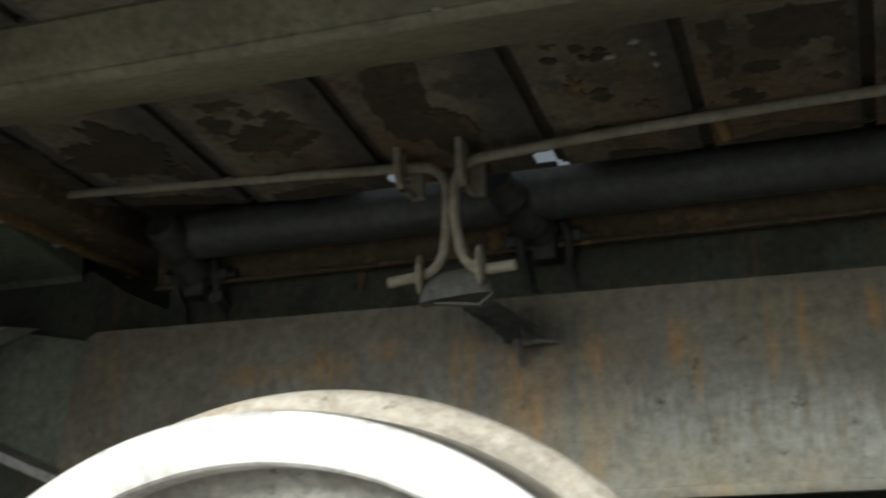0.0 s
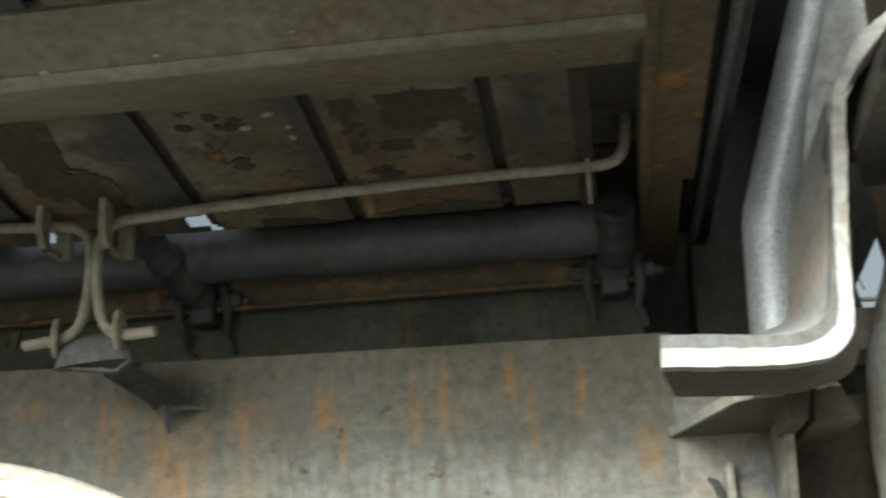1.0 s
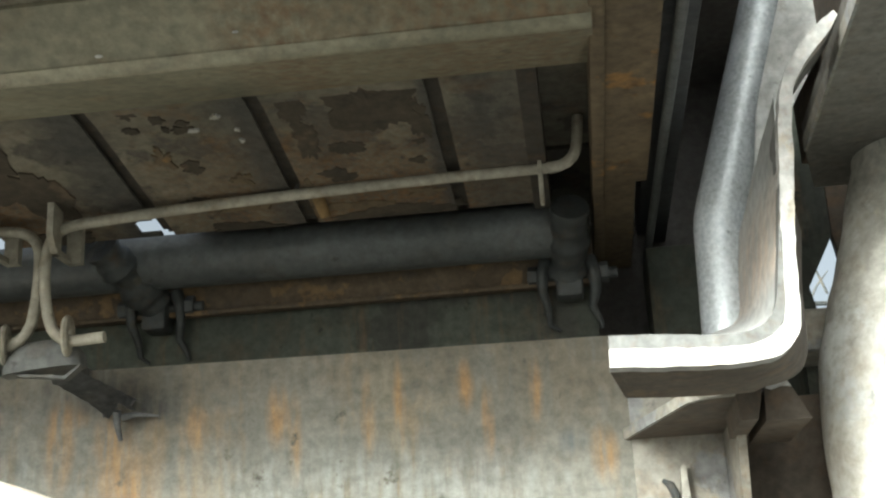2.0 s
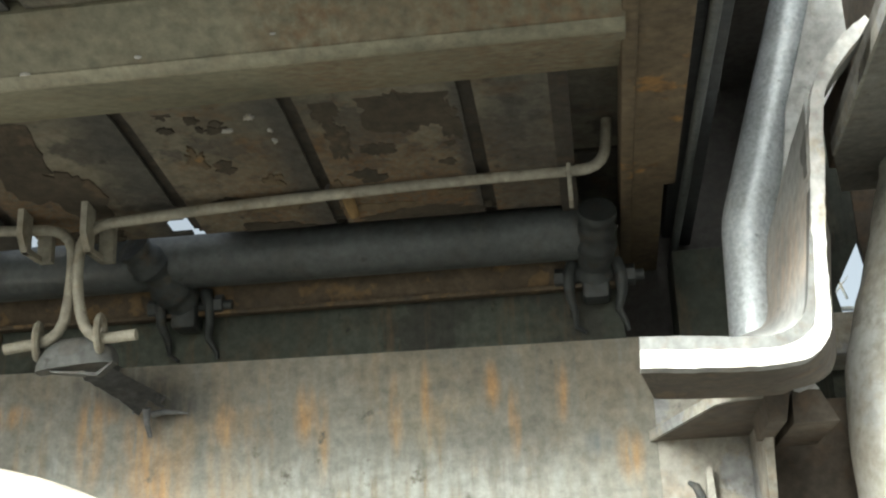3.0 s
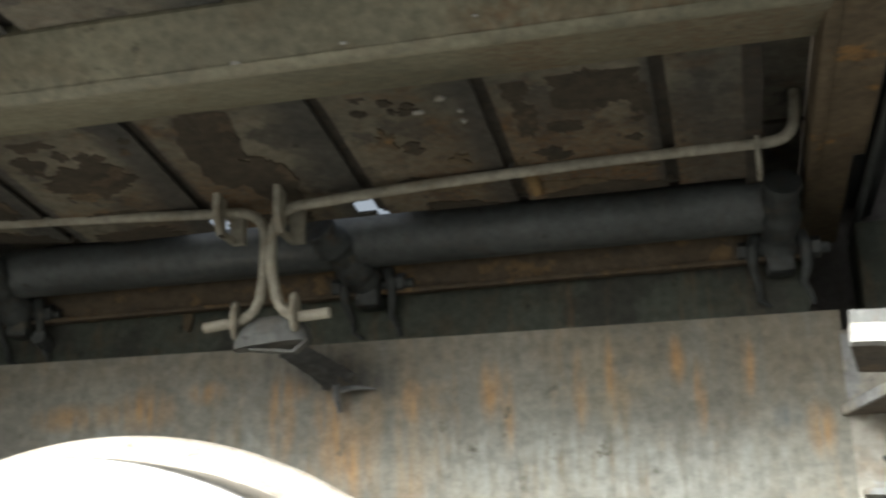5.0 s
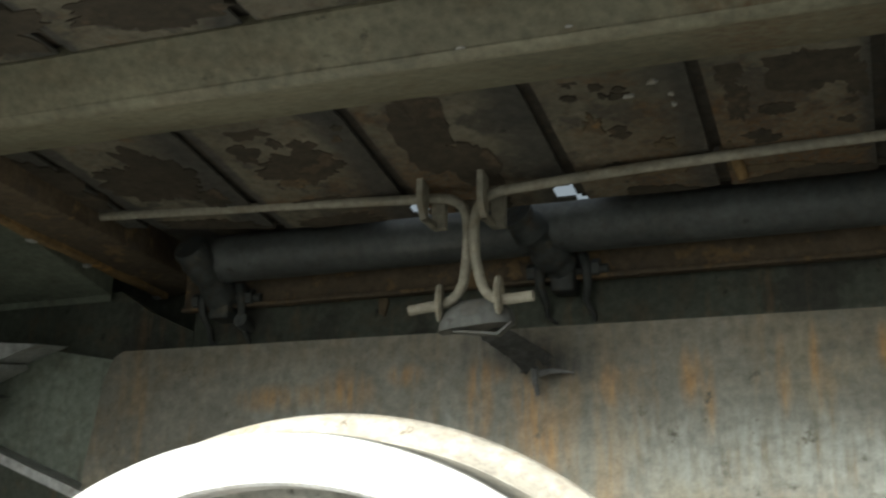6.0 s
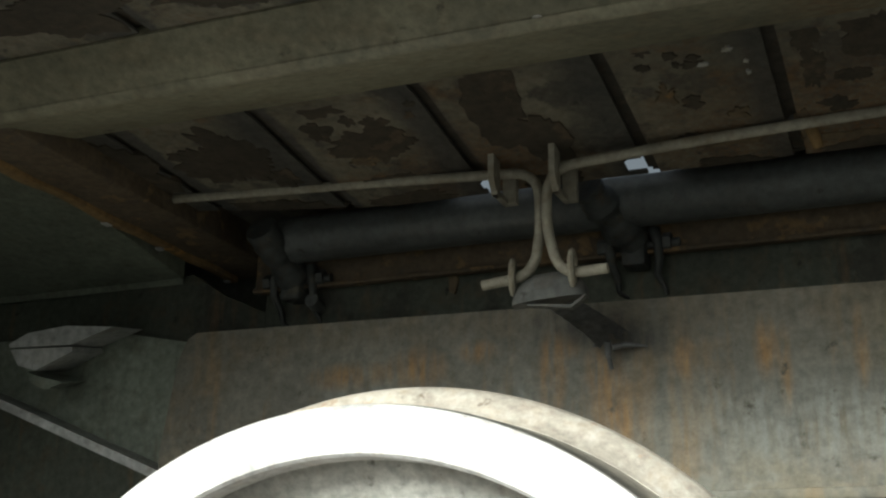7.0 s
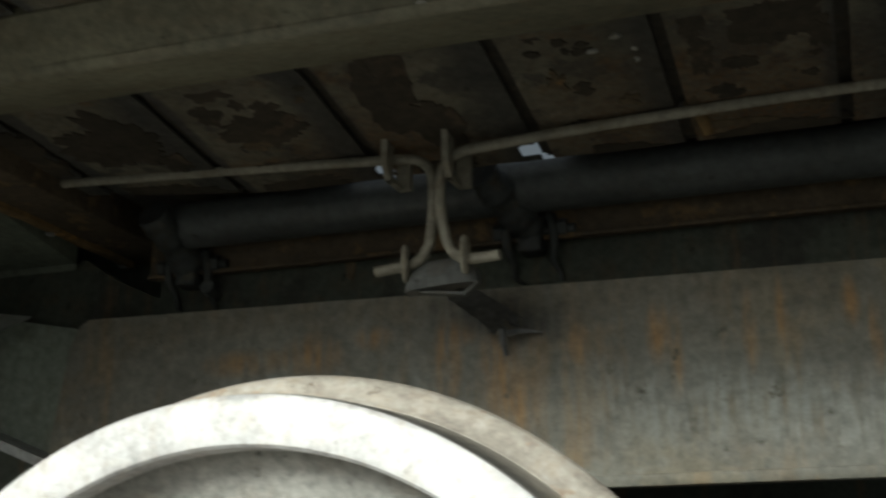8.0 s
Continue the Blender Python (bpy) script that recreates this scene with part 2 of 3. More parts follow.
def prism(pts, axis, a, b, bevel=0.002, back=None):
    """A closed outline, extruded along an axis from a to b. Outline pairs are the two other coordinates in order. back: how the outline shifts at b."""
    bm = bmesh.new()
    n = len(pts)
    place = {"x": lambda p, d: (d, p[0], p[1]), "y": lambda p, d: (p[0], d, p[1]), "z": lambda p, d: (p[0], p[1], d)}[axis]
    sh = back or (lambda p: p)
    va = [bm.verts.new(place(p, a)) for p in pts]
    vb = [bm.verts.new(place(sh(p), b)) for p in pts]
    bm.faces.new(va)
    bm.faces.new(vb[::-1])
    for i in range(n):
        bm.faces.new((va[i], vb[i], vb[(i + 1) % n], va[(i + 1) % n]))
    finish(bm, True, bevel)
    return bm


def rounded(pts, steps=5):
    """A path through corner points (x, y, z, radius), each corner rounded."""
    out = [Vector(pts[0][:3])]
    for p, c, q in zip(pts, pts[1:], pts[2:]):
        a, b, d, r = Vector(p[:3]), Vector(c[:3]), Vector(q[:3]), c[3]
        s, e = b + (a - b).normalized() * r, b + (d - b).normalized() * r
        for i in range(steps + 1):
            u = i / steps
            out.append((1 - u) ** 2 * s + 2 * u * (1 - u) * b + u * u * e)
    out.append(Vector(pts[-1][:3]))
    return out


def tube(path, radius, sides=16, wobble=0.0):
    """A closed round bar along a path; radius is a number or one for each point."""
    bm = bmesh.new()
    rings = []
    up = Vector((0.13, 0.31, 0.94)).normalized()
    for i, p in enumerate(path):
        d = (path[min(i + 1, len(path) - 1)] - path[max(i - 1, 0)]).normalized()
        s = d.cross(up).normalized() if abs(d.dot(up)) < 0.97 else d.cross(Vector((1, 0, 0))).normalized()
        if rings:
            s = (last - d * last.dot(d)).normalized()
        last = s
        t = d.cross(s)
        r = radius[i] if isinstance(radius, (list, tuple)) else radius
        r *= 1 + wobble * noise.noise(p * 25)
        rings.append([bm.verts.new(p + r * (math.cos(2 * math.pi * k / sides) * s + math.sin(2 * math.pi * k / sides) * t)) for k in range(sides)])
    for a, b in zip(rings, rings[1:]):
        for k in range(sides):
            bm.faces.new((a[k], a[(k + 1) % sides], b[(k + 1) % sides], b[k]))
    bm.faces.new(rings[0][::-1])
    bm.faces.new(rings[-1])
    finish(bm, True)
    return bm


def dense(pts, gap=0.02):
    """The same path with points no further apart than gap."""
    out = [pts[0]]
    for a, b in zip(pts, pts[1:]):
        n = max(1, int((b - a).length / gap))
        out += [a + (b - a) * (i + 1) / n for i in range(n)]
    return out


def lathe(profile, cx, cz, steps=160, closed=False):
    """Turns a profile of (radius, y) round the level axis through (cx, cz)."""
    bm = bmesh.new()
    rings = []
    for r, y in profile:
        rings.append([bm.verts.new((cx + r * math.sin(2 * math.pi * k / steps), y, cz + r * math.cos(2 * math.pi * k / steps))) for k in range(steps)])
    if closed:
        rings.append(rings[0])
    for a, b in zip(rings, rings[1:]):
        for k in range(steps):
            bm.faces.new((a[k], a[(k + 1) % steps], b[(k + 1) % steps], b[k]))
    finish(bm, True)
    return bm


# ---- setting ----
CEIL = 1.248
g_bm = bmesh.new()
bmesh.ops.create_grid(g_bm, x_segments=2, y_segments=2, size=600)
ground = tagged(part("ground", g_bm, M_GROUND), "grey-brown crushed stone ballast ground", "ground", kind="structure")

# steel floor sheets above, laid side by side, with rusted-through holes
EDGES = [-2.95, -2.76, -2.57, -2.38, -2.19, -2.0, -1.81, -1.62, -1.43, -1.24, -1.05, -0.86, -0.67, -0.475, -0.278, -0.114, 0.053, 0.137, 0.197]
HOLES = [(-0.307, -0.285, 1.396, 1.4255), (-0.1205, -0.1125, 1.360, 1.377), (-0.486, -0.463, 1.402, 1.4245)]
EDGE_Y = 0.84


def ceil_z(y, x=0.0):
    """The floor's underside: falling from the beam towards the pipe, less so at the far end."""
    if y < 1.172:
        return CEIL
    if y < 1.4345:
        return CEIL - 0.137 * (y - 1.172) * min(1.0, max(0.0, (x + 1.0) / 0.38))
    return 1.262


GAP = 0.007
SKYWARD = [(-0.56, -0.45), (-0.38, -0.272)]


def sheet_grid(bm, xs, ys, lift, mine, rise=0.0):
    verts = {}
    for x in xs:
        for y in ys:
            wob = 0.001 * noise.noise(Vector((x * 9, y * 9, 1)))
            z = rise or ceil_z(y, x)
            slant = 0.006 if any(abs(x - h[0]) < 1e-6 and abs(y - h[2]) < 1e-6 for h in mine) else 0.0
            verts[x, y] = bm.verts.new((x + slant, y, z + lift + wob))
    for xa, xb in zip(xs, xs[1:]):
        for ya, yb in zip(ys, ys[1:]):
            if not any(h[0] - 1e-6 <= xa and xb <= h[1] + 1e-6 and h[2] - 1e-6 <= ya and yb <= h[3] + 1e-6 for h in mine):
                if ya > 1.434 and any(a - 1e-6 <= xa and xb <= b + 1e-6 for a, b in SKYWARD):
                    continue
                bm.faces.new((verts[xa, ya], verts[xa, yb], verts[xb, yb], verts[xb, ya]))


Y_ROWS = [EDGE_Y, 0.9, 1.0, 1.1, 1.2, 1.27, 1.32, 1.37, 1.41, 1.4335]
BACK_ROWS = [1.438, 1.58, 1.7]
c_bm, j_bm = bmesh.new(), bmesh.new()
for x0, x1 in zip(EDGES, EDGES[1:]):
    last_sheet = x1 > 0.19
    lo, hi = x0 + GAP, x1 - (0 if last_sheet else GAP)
    cut = [(max(h[0], lo), min(h[1], hi), h[2], h[3]) for h in HOLES if h[0] < hi and h[1] > lo]
    sheet_grid(c_bm, sorted({lo, (x0 * 2 + x1) / 3, (x0 + x1 * 2) / 3, hi, *(v for h in cut for v in h[:2]), *(v for s in SKYWARD for v in s if lo < v < hi)}), sorted({*Y_ROWS, *(v for h in cut for v in h[2:])}), random.uniform(-0.0008, 0.0008), cut, 1.276 if last_sheet else 0.0)
    sheet_grid(c_bm, sorted({x0, x1, *(v for s in SKYWARD for v in s if x0 < v < x1)}), BACK_ROWS, 0.0, [], 1.276 if last_sheet else 1.262)
    # cover strip above the joint, rusted through in places; its dark colour adds the groove's shade
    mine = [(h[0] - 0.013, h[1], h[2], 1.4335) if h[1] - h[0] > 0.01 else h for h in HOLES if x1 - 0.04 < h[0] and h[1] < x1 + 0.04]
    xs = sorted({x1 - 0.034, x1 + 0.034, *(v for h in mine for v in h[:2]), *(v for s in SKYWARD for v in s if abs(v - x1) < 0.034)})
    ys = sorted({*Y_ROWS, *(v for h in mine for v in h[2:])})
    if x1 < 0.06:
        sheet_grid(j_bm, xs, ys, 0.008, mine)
for bm_ in (c_bm, j_bm):
    bmesh.ops.recalc_face_normals(bm_, faces=bm_.faces)
    bmesh.ops.solidify(bm_, geom=bm_.faces[:], thickness=0.003)
    finish(bm_, False)
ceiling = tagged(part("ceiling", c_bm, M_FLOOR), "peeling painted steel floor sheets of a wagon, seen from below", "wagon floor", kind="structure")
# riser added against stray light, from the low edge of the sheets up to the rear sheets, open where daylight comes in
riser_bm = bmesh.new()
for xa, xb in ((-2.95, -1.0), (-1.0, -0.62), (-0.62, -0.50), (-0.455, -0.335), (-0.280, 0.137), (0.137, 0.199)):
    low, high = ([1.270] * 2, 1.290) if xa > 0.1 else ([ceil_z(1.434, v) + 0.003 for v in (xa, xb)], 1.266)
    ring = [[riser_bm.verts.new((u, y, z)) for u, z in ((xa, low[0]), (xb, low[1]), (xb, high), (xa, high))] for y in (1.4338, 1.4376)]
    riser_bm.faces.new(ring[0])
    riser_bm.faces.new(ring[1][::-1])
    for k in range(4):
        riser_bm.faces.new((ring[0][k], ring[1][k], ring[1][(k + 1) % 4], ring[0][(k + 1) % 4]))
finish(riser_bm, False)
tagged(part("ceiling_riser", riser_bm, M_JOINT), "dark steel riser added behind the floor sheets against stray light", "wagon floor", kind="structure")
tagged(part("ceiling_step", prism([(0.84, 1.245), (1.17, 1.245), (1.436, 1.209), (1.70, 1.262), (1.70, 1.285), (0.84, 1.285)], "x", 0.130, 0.148, 0.001), M_JOINT), "dark steel edge between the floor sheets", "wagon floor", kind="structure")
tagged(part("ceiling_joints", j_bm, M_JOINT), "dark rusted cover strips between the floor sheets, groove shade in the colour", "wagon floor", kind="structure")


def flake(name, cx, cy, rx, ry, seed, material, depth=0.0045, rough=0.35, n=44, turn=0.0):
    """A jagged patch where the paint has come off, some put in as shade, following the floor's underside."""
    bm = bmesh.new()
    top, low = [], []
    for k in range(n):
        a = 2 * math.pi * k / n
        d = Vector((math.cos(a) * 1.7, math.sin(a) * 1.7, seed * 3.7))
        r = 1 + rough * noise.noise(d) + rough * 0.6 * noise.noise(d * 3.3) + rough * 0.35 * noise.noise(d * 8)
        u, v = rx * r * math.cos(a), ry * r * math.sin(a)
        x, y = cx + u * math.cos(turn) - v * math.sin(turn), min(1.4325, cy + u * math.sin(turn) + v * math.cos(turn))
        z = ceil_z(min(y, 1.433), x) + 0.001 * noise.noise(Vector((x * 9, y * 9, 1)))
        low.append(bm.verts.new((x, y, z - depth)))
        top.append(bm.verts.new((x, y, z + 0.003)))
    zc = ceil_z(min(cy, 1.433), cx)
    mid = bm.verts.new((cx, cy, zc - depth))
    for k in range(n):
        q = (k + 1) % n
        bm.faces.new((low[k], low[q], mid))
        bm.faces.new((low[k], top[k], top[q], low[q]))
    finish(bm, False)
    return part(name, bm, material, ceiling)


for grime_x, grime_y, grime_rx, grime_ry in ((-0.1866, 1.4298, 0.040, 0.014), (-0.392, 1.4225, 0.035, 0.016), (-0.5771, 1.4248, 0.05, 0.018), (-0.7619, 1.4233, 0.075, 0.02), (-0.0207, 1.4249, 0.06, 0.018), (-0.2185, 1.3671, 0.02, 0.010), (-0.5781, 1.3708, 0.035, 0.012), (-0.0831, 1.2016, 0.014, 0.03), (-0.0805, 1.2589, 0.012, 0.04), (0.0322, 1.2398, 0.010, 0.035), (-0.0468, 1.2822, 0.018, 0.012)):
    flake("grime_patch", grime_x, grime_y, grime_rx, grime_ry, grime_x * 31 + 200, M_PATCH, 0.0042, 0.5, 72)
for rust_x, rust_y, rust_rx, rust_ry in ((-0.0601, 1.4007, 0.035, 0.008), (-0.1694, 1.3827, 0.028, 0.007), (-0.0989, 1.3648, 0.010, 0.022), (-0.1618, 1.3232, 0.012, 0.012), (0.0202, 1.3827, 0.02, 0.008), (-0.2283, 1.2705, 0.010, 0.02), (-0.5938, 1.3175, 0.02, 0.01)):
    flake("rust_scale", rust_x, rust_y, rust_rx, rust_ry, rust_x * 43 + 300, M_CROSS, 0.0046, 0.8, 40)
# the first five patches darken the far bays in place of shade
flake("bare_and_shade_patch", -0.5664, 1.2824, 0.050, 0.034, 7.0, M_PATCH, rough=0.42, n=90)
flake("bare_and_shade_patch", -0.7675, 1.2885, 0.060, 0.065, 8.0, M_PATCH, rough=0.42, n=90)
flake("bare_and_shade_patch", -0.9262, 1.2753, 0.060, 0.085, 9.0, M_PATCH, rough=0.5)
flake("bare_and_shade_patch", -0.55, 0.93, 0.070, 0.035, 11.0, M_PATCH, rough=0.42, n=90)
flake("bare_and_shade_patch", -0.72, 0.92, 0.080, 0.045, 12.0, M_PATCH, rough=0.42, n=90)
flake("bare_and_shade_patch", -0.0083, 1.2108, 0.042, 0.052, 2.0, M_PATCH)
flake("bare_and_shade_patch", -0.4086, 1.2322, 0.034, 0.085, 5.0, M_PATCH, turn=0.15)
flake("bare_and_shade_patch", -0.3796, 1.3232, 0.030, 0.050, 6.0, M_PATCH)
for cx, cy, rx, ry, sd in ((-0.2365, 1.1861, 0.009, 0.010, 1), (-0.2413, 1.2154, 0.007, 0.006, 2), (-0.211, 1.2024, 0.008, 0.006, 3), (-0.2084, 1.2185, 0.003, 0.005, 4), (-0.1893, 1.2108, 0.006, 0.006, 5), (-0.1921, 1.2231, 0.010, 0.006, 6), (-0.2049, 1.2939, 0.012, 0.012, 7),
                           (-0.55, 1.2416, 0.014, 0.014, 8), (-0.5448, 1.2824, 0.011, 0.011, 9), (-0.5765, 1.2286, 0.008, 0.010, 10), (-0.596, 1.1978, 0.020, 0.016, 11), (-0.619, 1.242, 0.014, 0.020, 12), (0.0214, 1.3173, 0.008, 0.006, 13), (-0.0632, 1.335, 0.016, 0.012, 14), (0.027, 1.2822, 0.006, 0.005, 15),
                           (-0.4947, 1.2133, 0.008, 0.006, 16), (-0.5035, 1.2363, 0.006, 0.006, 17), (-0.7529, 1.2295, 0.022, 0.03, 18), (-0.7159, 1.3431, 0.02, 0.03, 19)):
    flake("bare_spot", cx, cy, rx, ry, sd + 20.0, M_PATCH, 0.0042, 0.7, 28)
for cx, cy, rx, ry, sd in ((-0.1552, 1.2047, 0.006, 0.005, 1), (-0.1413, 1.23, 0.003, 0.003, 2), (-0.1419, 1.2497, 0.003, 0.004, 3), (-0.1811, 1.2246, 0.008, 0.004, 4)):
    flake("pale_chip", cx, cy, rx * 0.75, ry * 0.75, sd + 60.0, M_WHITE, 0.0050, 0.9, 24)

# unseen sheets added over the recess to set the light on the pipe
roof_bm = block(0.253, 0.85, 0.84, 1.77, 1.75, 1.76, 0)
tagged(part("added_recess_shade", block(0.253, 0.42, 1.42, 1.744, 1.47, 1.48, 0), M_RECESS), "added unseen sheet that shades the rear of the recess", "wagon floor", kind="structure")
tagged(part("added_recess_roof", roof_bm, M_RECESS), "added unseen steel roof that sets the light on the leaning pipe", "wagon floor", kind="structure")

# dark longitudinal web behind, and an added far side that shuts the light out
tagged(part("wall_rear", block(-0.86, 0.19, 1.556, 1.575, 0.86, 1.243, 0), M_BAND), "dark green steel web behind the plate", "steel web", kind="structure")
tagged(part("wall_left", prism([(-1.47, 0.86), (-1.47, 1.170), (-1.05, 1.176), (-0.985, 1.188), (-0.930, 1.152), (-0.8605, 1.120), (-0.8605, 0.86)], "y", 1.556, 1.575, 0), M_BAND), "dark green steel web at the far end", "steel web", kind="structure")
tagged(part("wall_left_back", block(-1.47, -0.80, 1.700, 1.715, 0.86, 1.261, 0), M_LEFT), "dark steel web set back at the far end", "steel web", kind="structure")
tagged(part("wall_corner", block(0.191, 0.42, 1.745, 1.76, 0.78, 1.75, 0), M_RECESS), "dark steel web behind the tube", "steel web", kind="structure")
# dark backing added where only shade lies between bracket and column
tagged(part("low_shade_backing", block(0.421, 0.85, 1.600, 1.615, 0.78, 1.0495, 0), M_BAND), "dark backing sheet added for the shade below the gap to the daylight", "steel web", kind="structure")
tagged(part("wall_end", block(0.4205, 0.43, 1.616, 1.76, 0.78, 1.75, 0), M_BAND), "dark steel side of the recess", "steel web", kind="structure")
# dark material here puts the black gap's shade into the web's colour
tagged(part("wall_slit_1", prism([(0.421, 1.05), (0.443, 1.05), (0.443, 1.108), (0.438, 1.135), (0.472, 1.196), (0.472, 1.75), (0.421, 1.75)], "y", 1.60, 1.615, 0), M_BAND), "brown steel web beside a gap to the daylight", "steel web", kind="structure")
tagged(part("wall_slit_2", prism([(0.473, 1.75), (0.473, 1.196), (0.480, 1.15), (0.470, 1.108), (0.470, 1.05), (0.85, 1.05), (0.85, 1.75)], "y", 1.601, 1.615, 0), M_BROWN), "brown steel web beside a gap to the daylight", "steel web", kind="structure")
# screen added to keep daylight from the other side out
tagged(part("far_light_block", block(-3.2, 3.2, 2.6, 2.62, 0.0, 1.27, 0), M_BAND), "added dark steel screen on the far side, shuts out light", "steel web", kind="structure")
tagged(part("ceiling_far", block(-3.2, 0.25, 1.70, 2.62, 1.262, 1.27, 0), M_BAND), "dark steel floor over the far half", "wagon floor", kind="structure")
# unseen screen added in front to dim the far end
tagged(part("sill_light_block", block(-2.95, -0.98, 0.80, 0.835, 1.13, 1.26, 0.002), M_BEAM), "added unseen olive-grey steel screen that darkens the far end", "beam", kind="structure")
# unseen screen added above the floor so no sun falls through the holes
tagged(part("side_sun_block", block(-2.95, 0.0, 0.80, 0.835, 1.29, 2.3, 0.002), M_BEAM), "added unseen olive-grey steel screen above the floor, blocks the sun", "wagon side", kind="structure")
# added out of view to make the far end darker
tagged(part("end_light_block", block(-1.49, -1.47, 0.84, 2.6, 0.0, 1.27, 0), M_BAND), "added unseen dark steel screen at the far end, blocks light", "steel web", kind="structure")

# ---- underframe members ----
frame_beam = thing("longitudinal_beam", "olive-grey painted steel beam with a worn ridge", "beam")
part("flange", prism([(0.984, 1.262), (0.982, 1.242), (1.031, 1.2105), (1.040, 1.2065), (1.050, 1.2085), (1.172, 1.241), (1.172, 1.262)], "x", -3.0, 0.197, 0.002), M_BEAM, frame_beam)

part("worn_ridge", prism([(1.028, 1.2115), (1.034, 1.2085), (1.040, 1.2058), (1.045, 1.2068), (1.049, 1.2090)], "x", -2.99, 0.196, 0.0005), M_RIDGE, frame_beam, "paler worn ridge")
for dot_x, dot_y, dot_z, dot_r in ((-0.2914, 1.0298, 1.2128, 0.0045), (-0.1936, 1.0249, 1.2158, 0.0035), (-0.0799, 1.0172, 1.2205, 0.0028), (-0.5949, 1.0332, 1.2107, 0.003)):
    dot_bm = bmesh.new()
    bmesh.ops.create_uvsphere(dot_bm, u_segments=10, v_segments=6, radius=dot_r, matrix=Matrix.Translation((dot_x, dot_y, dot_z)) @ Matrix.Diagonal((1.2, 1.0, 0.35, 1)))
    part("paint_drip", dot_bm, M_WHITE, frame_beam, "pale paint drip")
rust_spot = thing("rust_scale", "orange rust scale on the dark web", "rust")
part("scale", prism([(-0.583, 1.148), (-0.572, 1.150), (-0.569, 1.138), (-0.574, 1.120), (-0.582, 1.124)], "y", 1.552, 1.557, 0.001), M_CROSS, rust_spot)

right_beam = thing("cross_beam", "rust-brown steel cross beam under the floor", "beam", "cross beams")
part("flange", prism([(0.199, 0.84), (0.252, 0.84), (0.252, 1.418), (0.240, 1.420), (0.242, 1.735), (0.199, 1.735)], "z", 1.218, 1.395, 0.002), M_CROSS, right_beam)
part("lip", block(0.194, 0.207, 0.84, 1.715, 1.214, 1.256, 0.002), M_CROSS, right_beam)
left_beam = thing("cross_beam", "dark rust-brown steel cross beam meeting the dark web", "beam", "cross beams")
part("flange", block(-0.984, -0.900, 0.84, 1.68, 1.212, 1.26, 0.003), M_STRIP, left_beam)
lip_bm = block(-0.992, -0.976, 0.84, 1.665, 1.204, 1.25, 0.002)
bmesh.ops.subdivide_edges(lip_bm, edges=[e for e in lip_bm.edges if abs(e.verts[0].co.y - e.verts[1].co.y) > 0.5], cuts=60)
for v in lip_bm.verts:
    v.co += Vector((0.004 * noise.noise(Vector((3.0, v.co.y * 14, 0.5))), 0, 0.004 * noise.noise(Vector((8.0, v.co.y * 17, 2.5)))))
part("lip", lip_bm, M_LIP, left_beam, "orange rusty battered lip")
# pale chips laid on where the lip's edge glints
for chip_y, chip_l in ((1.355, 0.007), (1.475, 0.005), (1.652, 0.006)):
    part("pale_chip", block(-0.994, -0.984, chip_y - chip_l, chip_y + chip_l, 1.2015, 1.206, 0.0015), M_BACKPLATE, left_beam, "pale chips")

plate = thing("grey_plate", "grey painted steel plate with rust streaks", "steel plate")
part("sheet", prism([(-0.985, 0.84), (-0.985, 0.925), (-0.965, 1.050), (-0.952, 1.078), (-0.938, 1.086), (-0.20, 1.077), (0.215, 1.073), (0.215, 0.84)], "y", 1.506, 1.556, 0.003), M_PLATE, plate)
part("bottom_lip", block(-0.985, 0.215, 1.492, 1.505, 0.836, 0.85, 0.003), M_PLATE, plate)

angle = thing("angle_bar", "rusty steel angle along the dark web", "angle bar")
part("leg", block(-0.87, 0.19, 1.541, 1.556, 1.145, 1.20, 0.002), M_STRIP, angle)
part("toe", block(-0.87, 0.19, 1.533, 1.541, 1.143, 1.149, 0.002), M_STRIP, angle)

air_pipe = thing("air_pipe", "dark grey steel pipe running below the floor", "pipe")
part("pipe", tube(dense([Vector((-0.80, 1.502, 1.203)), Vector((0.152, 1.502, 1.200))], 0.06), 0.032, 24), M_PIPE, air_pipe)

# ---- wheel ----
WX, WZ = -0.532, 0.456
wheel = thing("railway_wheel", "pale worn steel railway wheel with a rusty flange", "wheel")
part("rim", lathe([(0.402, 1.200), (0.402, 1.171), (0.405, 1.168), (0.447, 1.168), (0.4525, 1.171), (0.4535, 1.176), (0.452, 1.20), (0.41, 1.21)], WX, WZ, 192, True), M_RIM, wheel)
part("tread", lathe([(0.440, 1.177), (0.4530, 1.1775), (0.4535, 1.183), (0.4555, 1.187), (0.458, 1.225), (0.4605, 1.262), (0.440, 1.27)], WX, WZ, 192, True), M_TREAD, wheel)
part("flange", lathe([(0.440, 1.2625), (0.461, 1.2625), (0.466, 1.272), (0.478, 1.280), (0.488, 1.289), (0.4915, 1.297), (0.491, 1.304), (0.487, 1.311), (0.478, 1.315), (0.40, 1.316)], WX, WZ, 192, True), M_FLANGE, wheel)
part("disc", lathe([(0.408, 1.196), (0.395, 1.203), (0.37, 1.222), (0.30, 1.236), (0.20, 1.236), (0.15, 1.21), (0.13, 1.18), (0.06, 1.178), (0.06, 1.30), (0.30, 1.28), (0.40, 1.27)], WX, WZ, 128, True), M_DISC, wheel)
part("axle", tube(dense([Vector((WX, 1.17, WZ)), Vector((WX, 2.5, WZ))], 0.2), 0.075, 32), M_DISC, wheel)

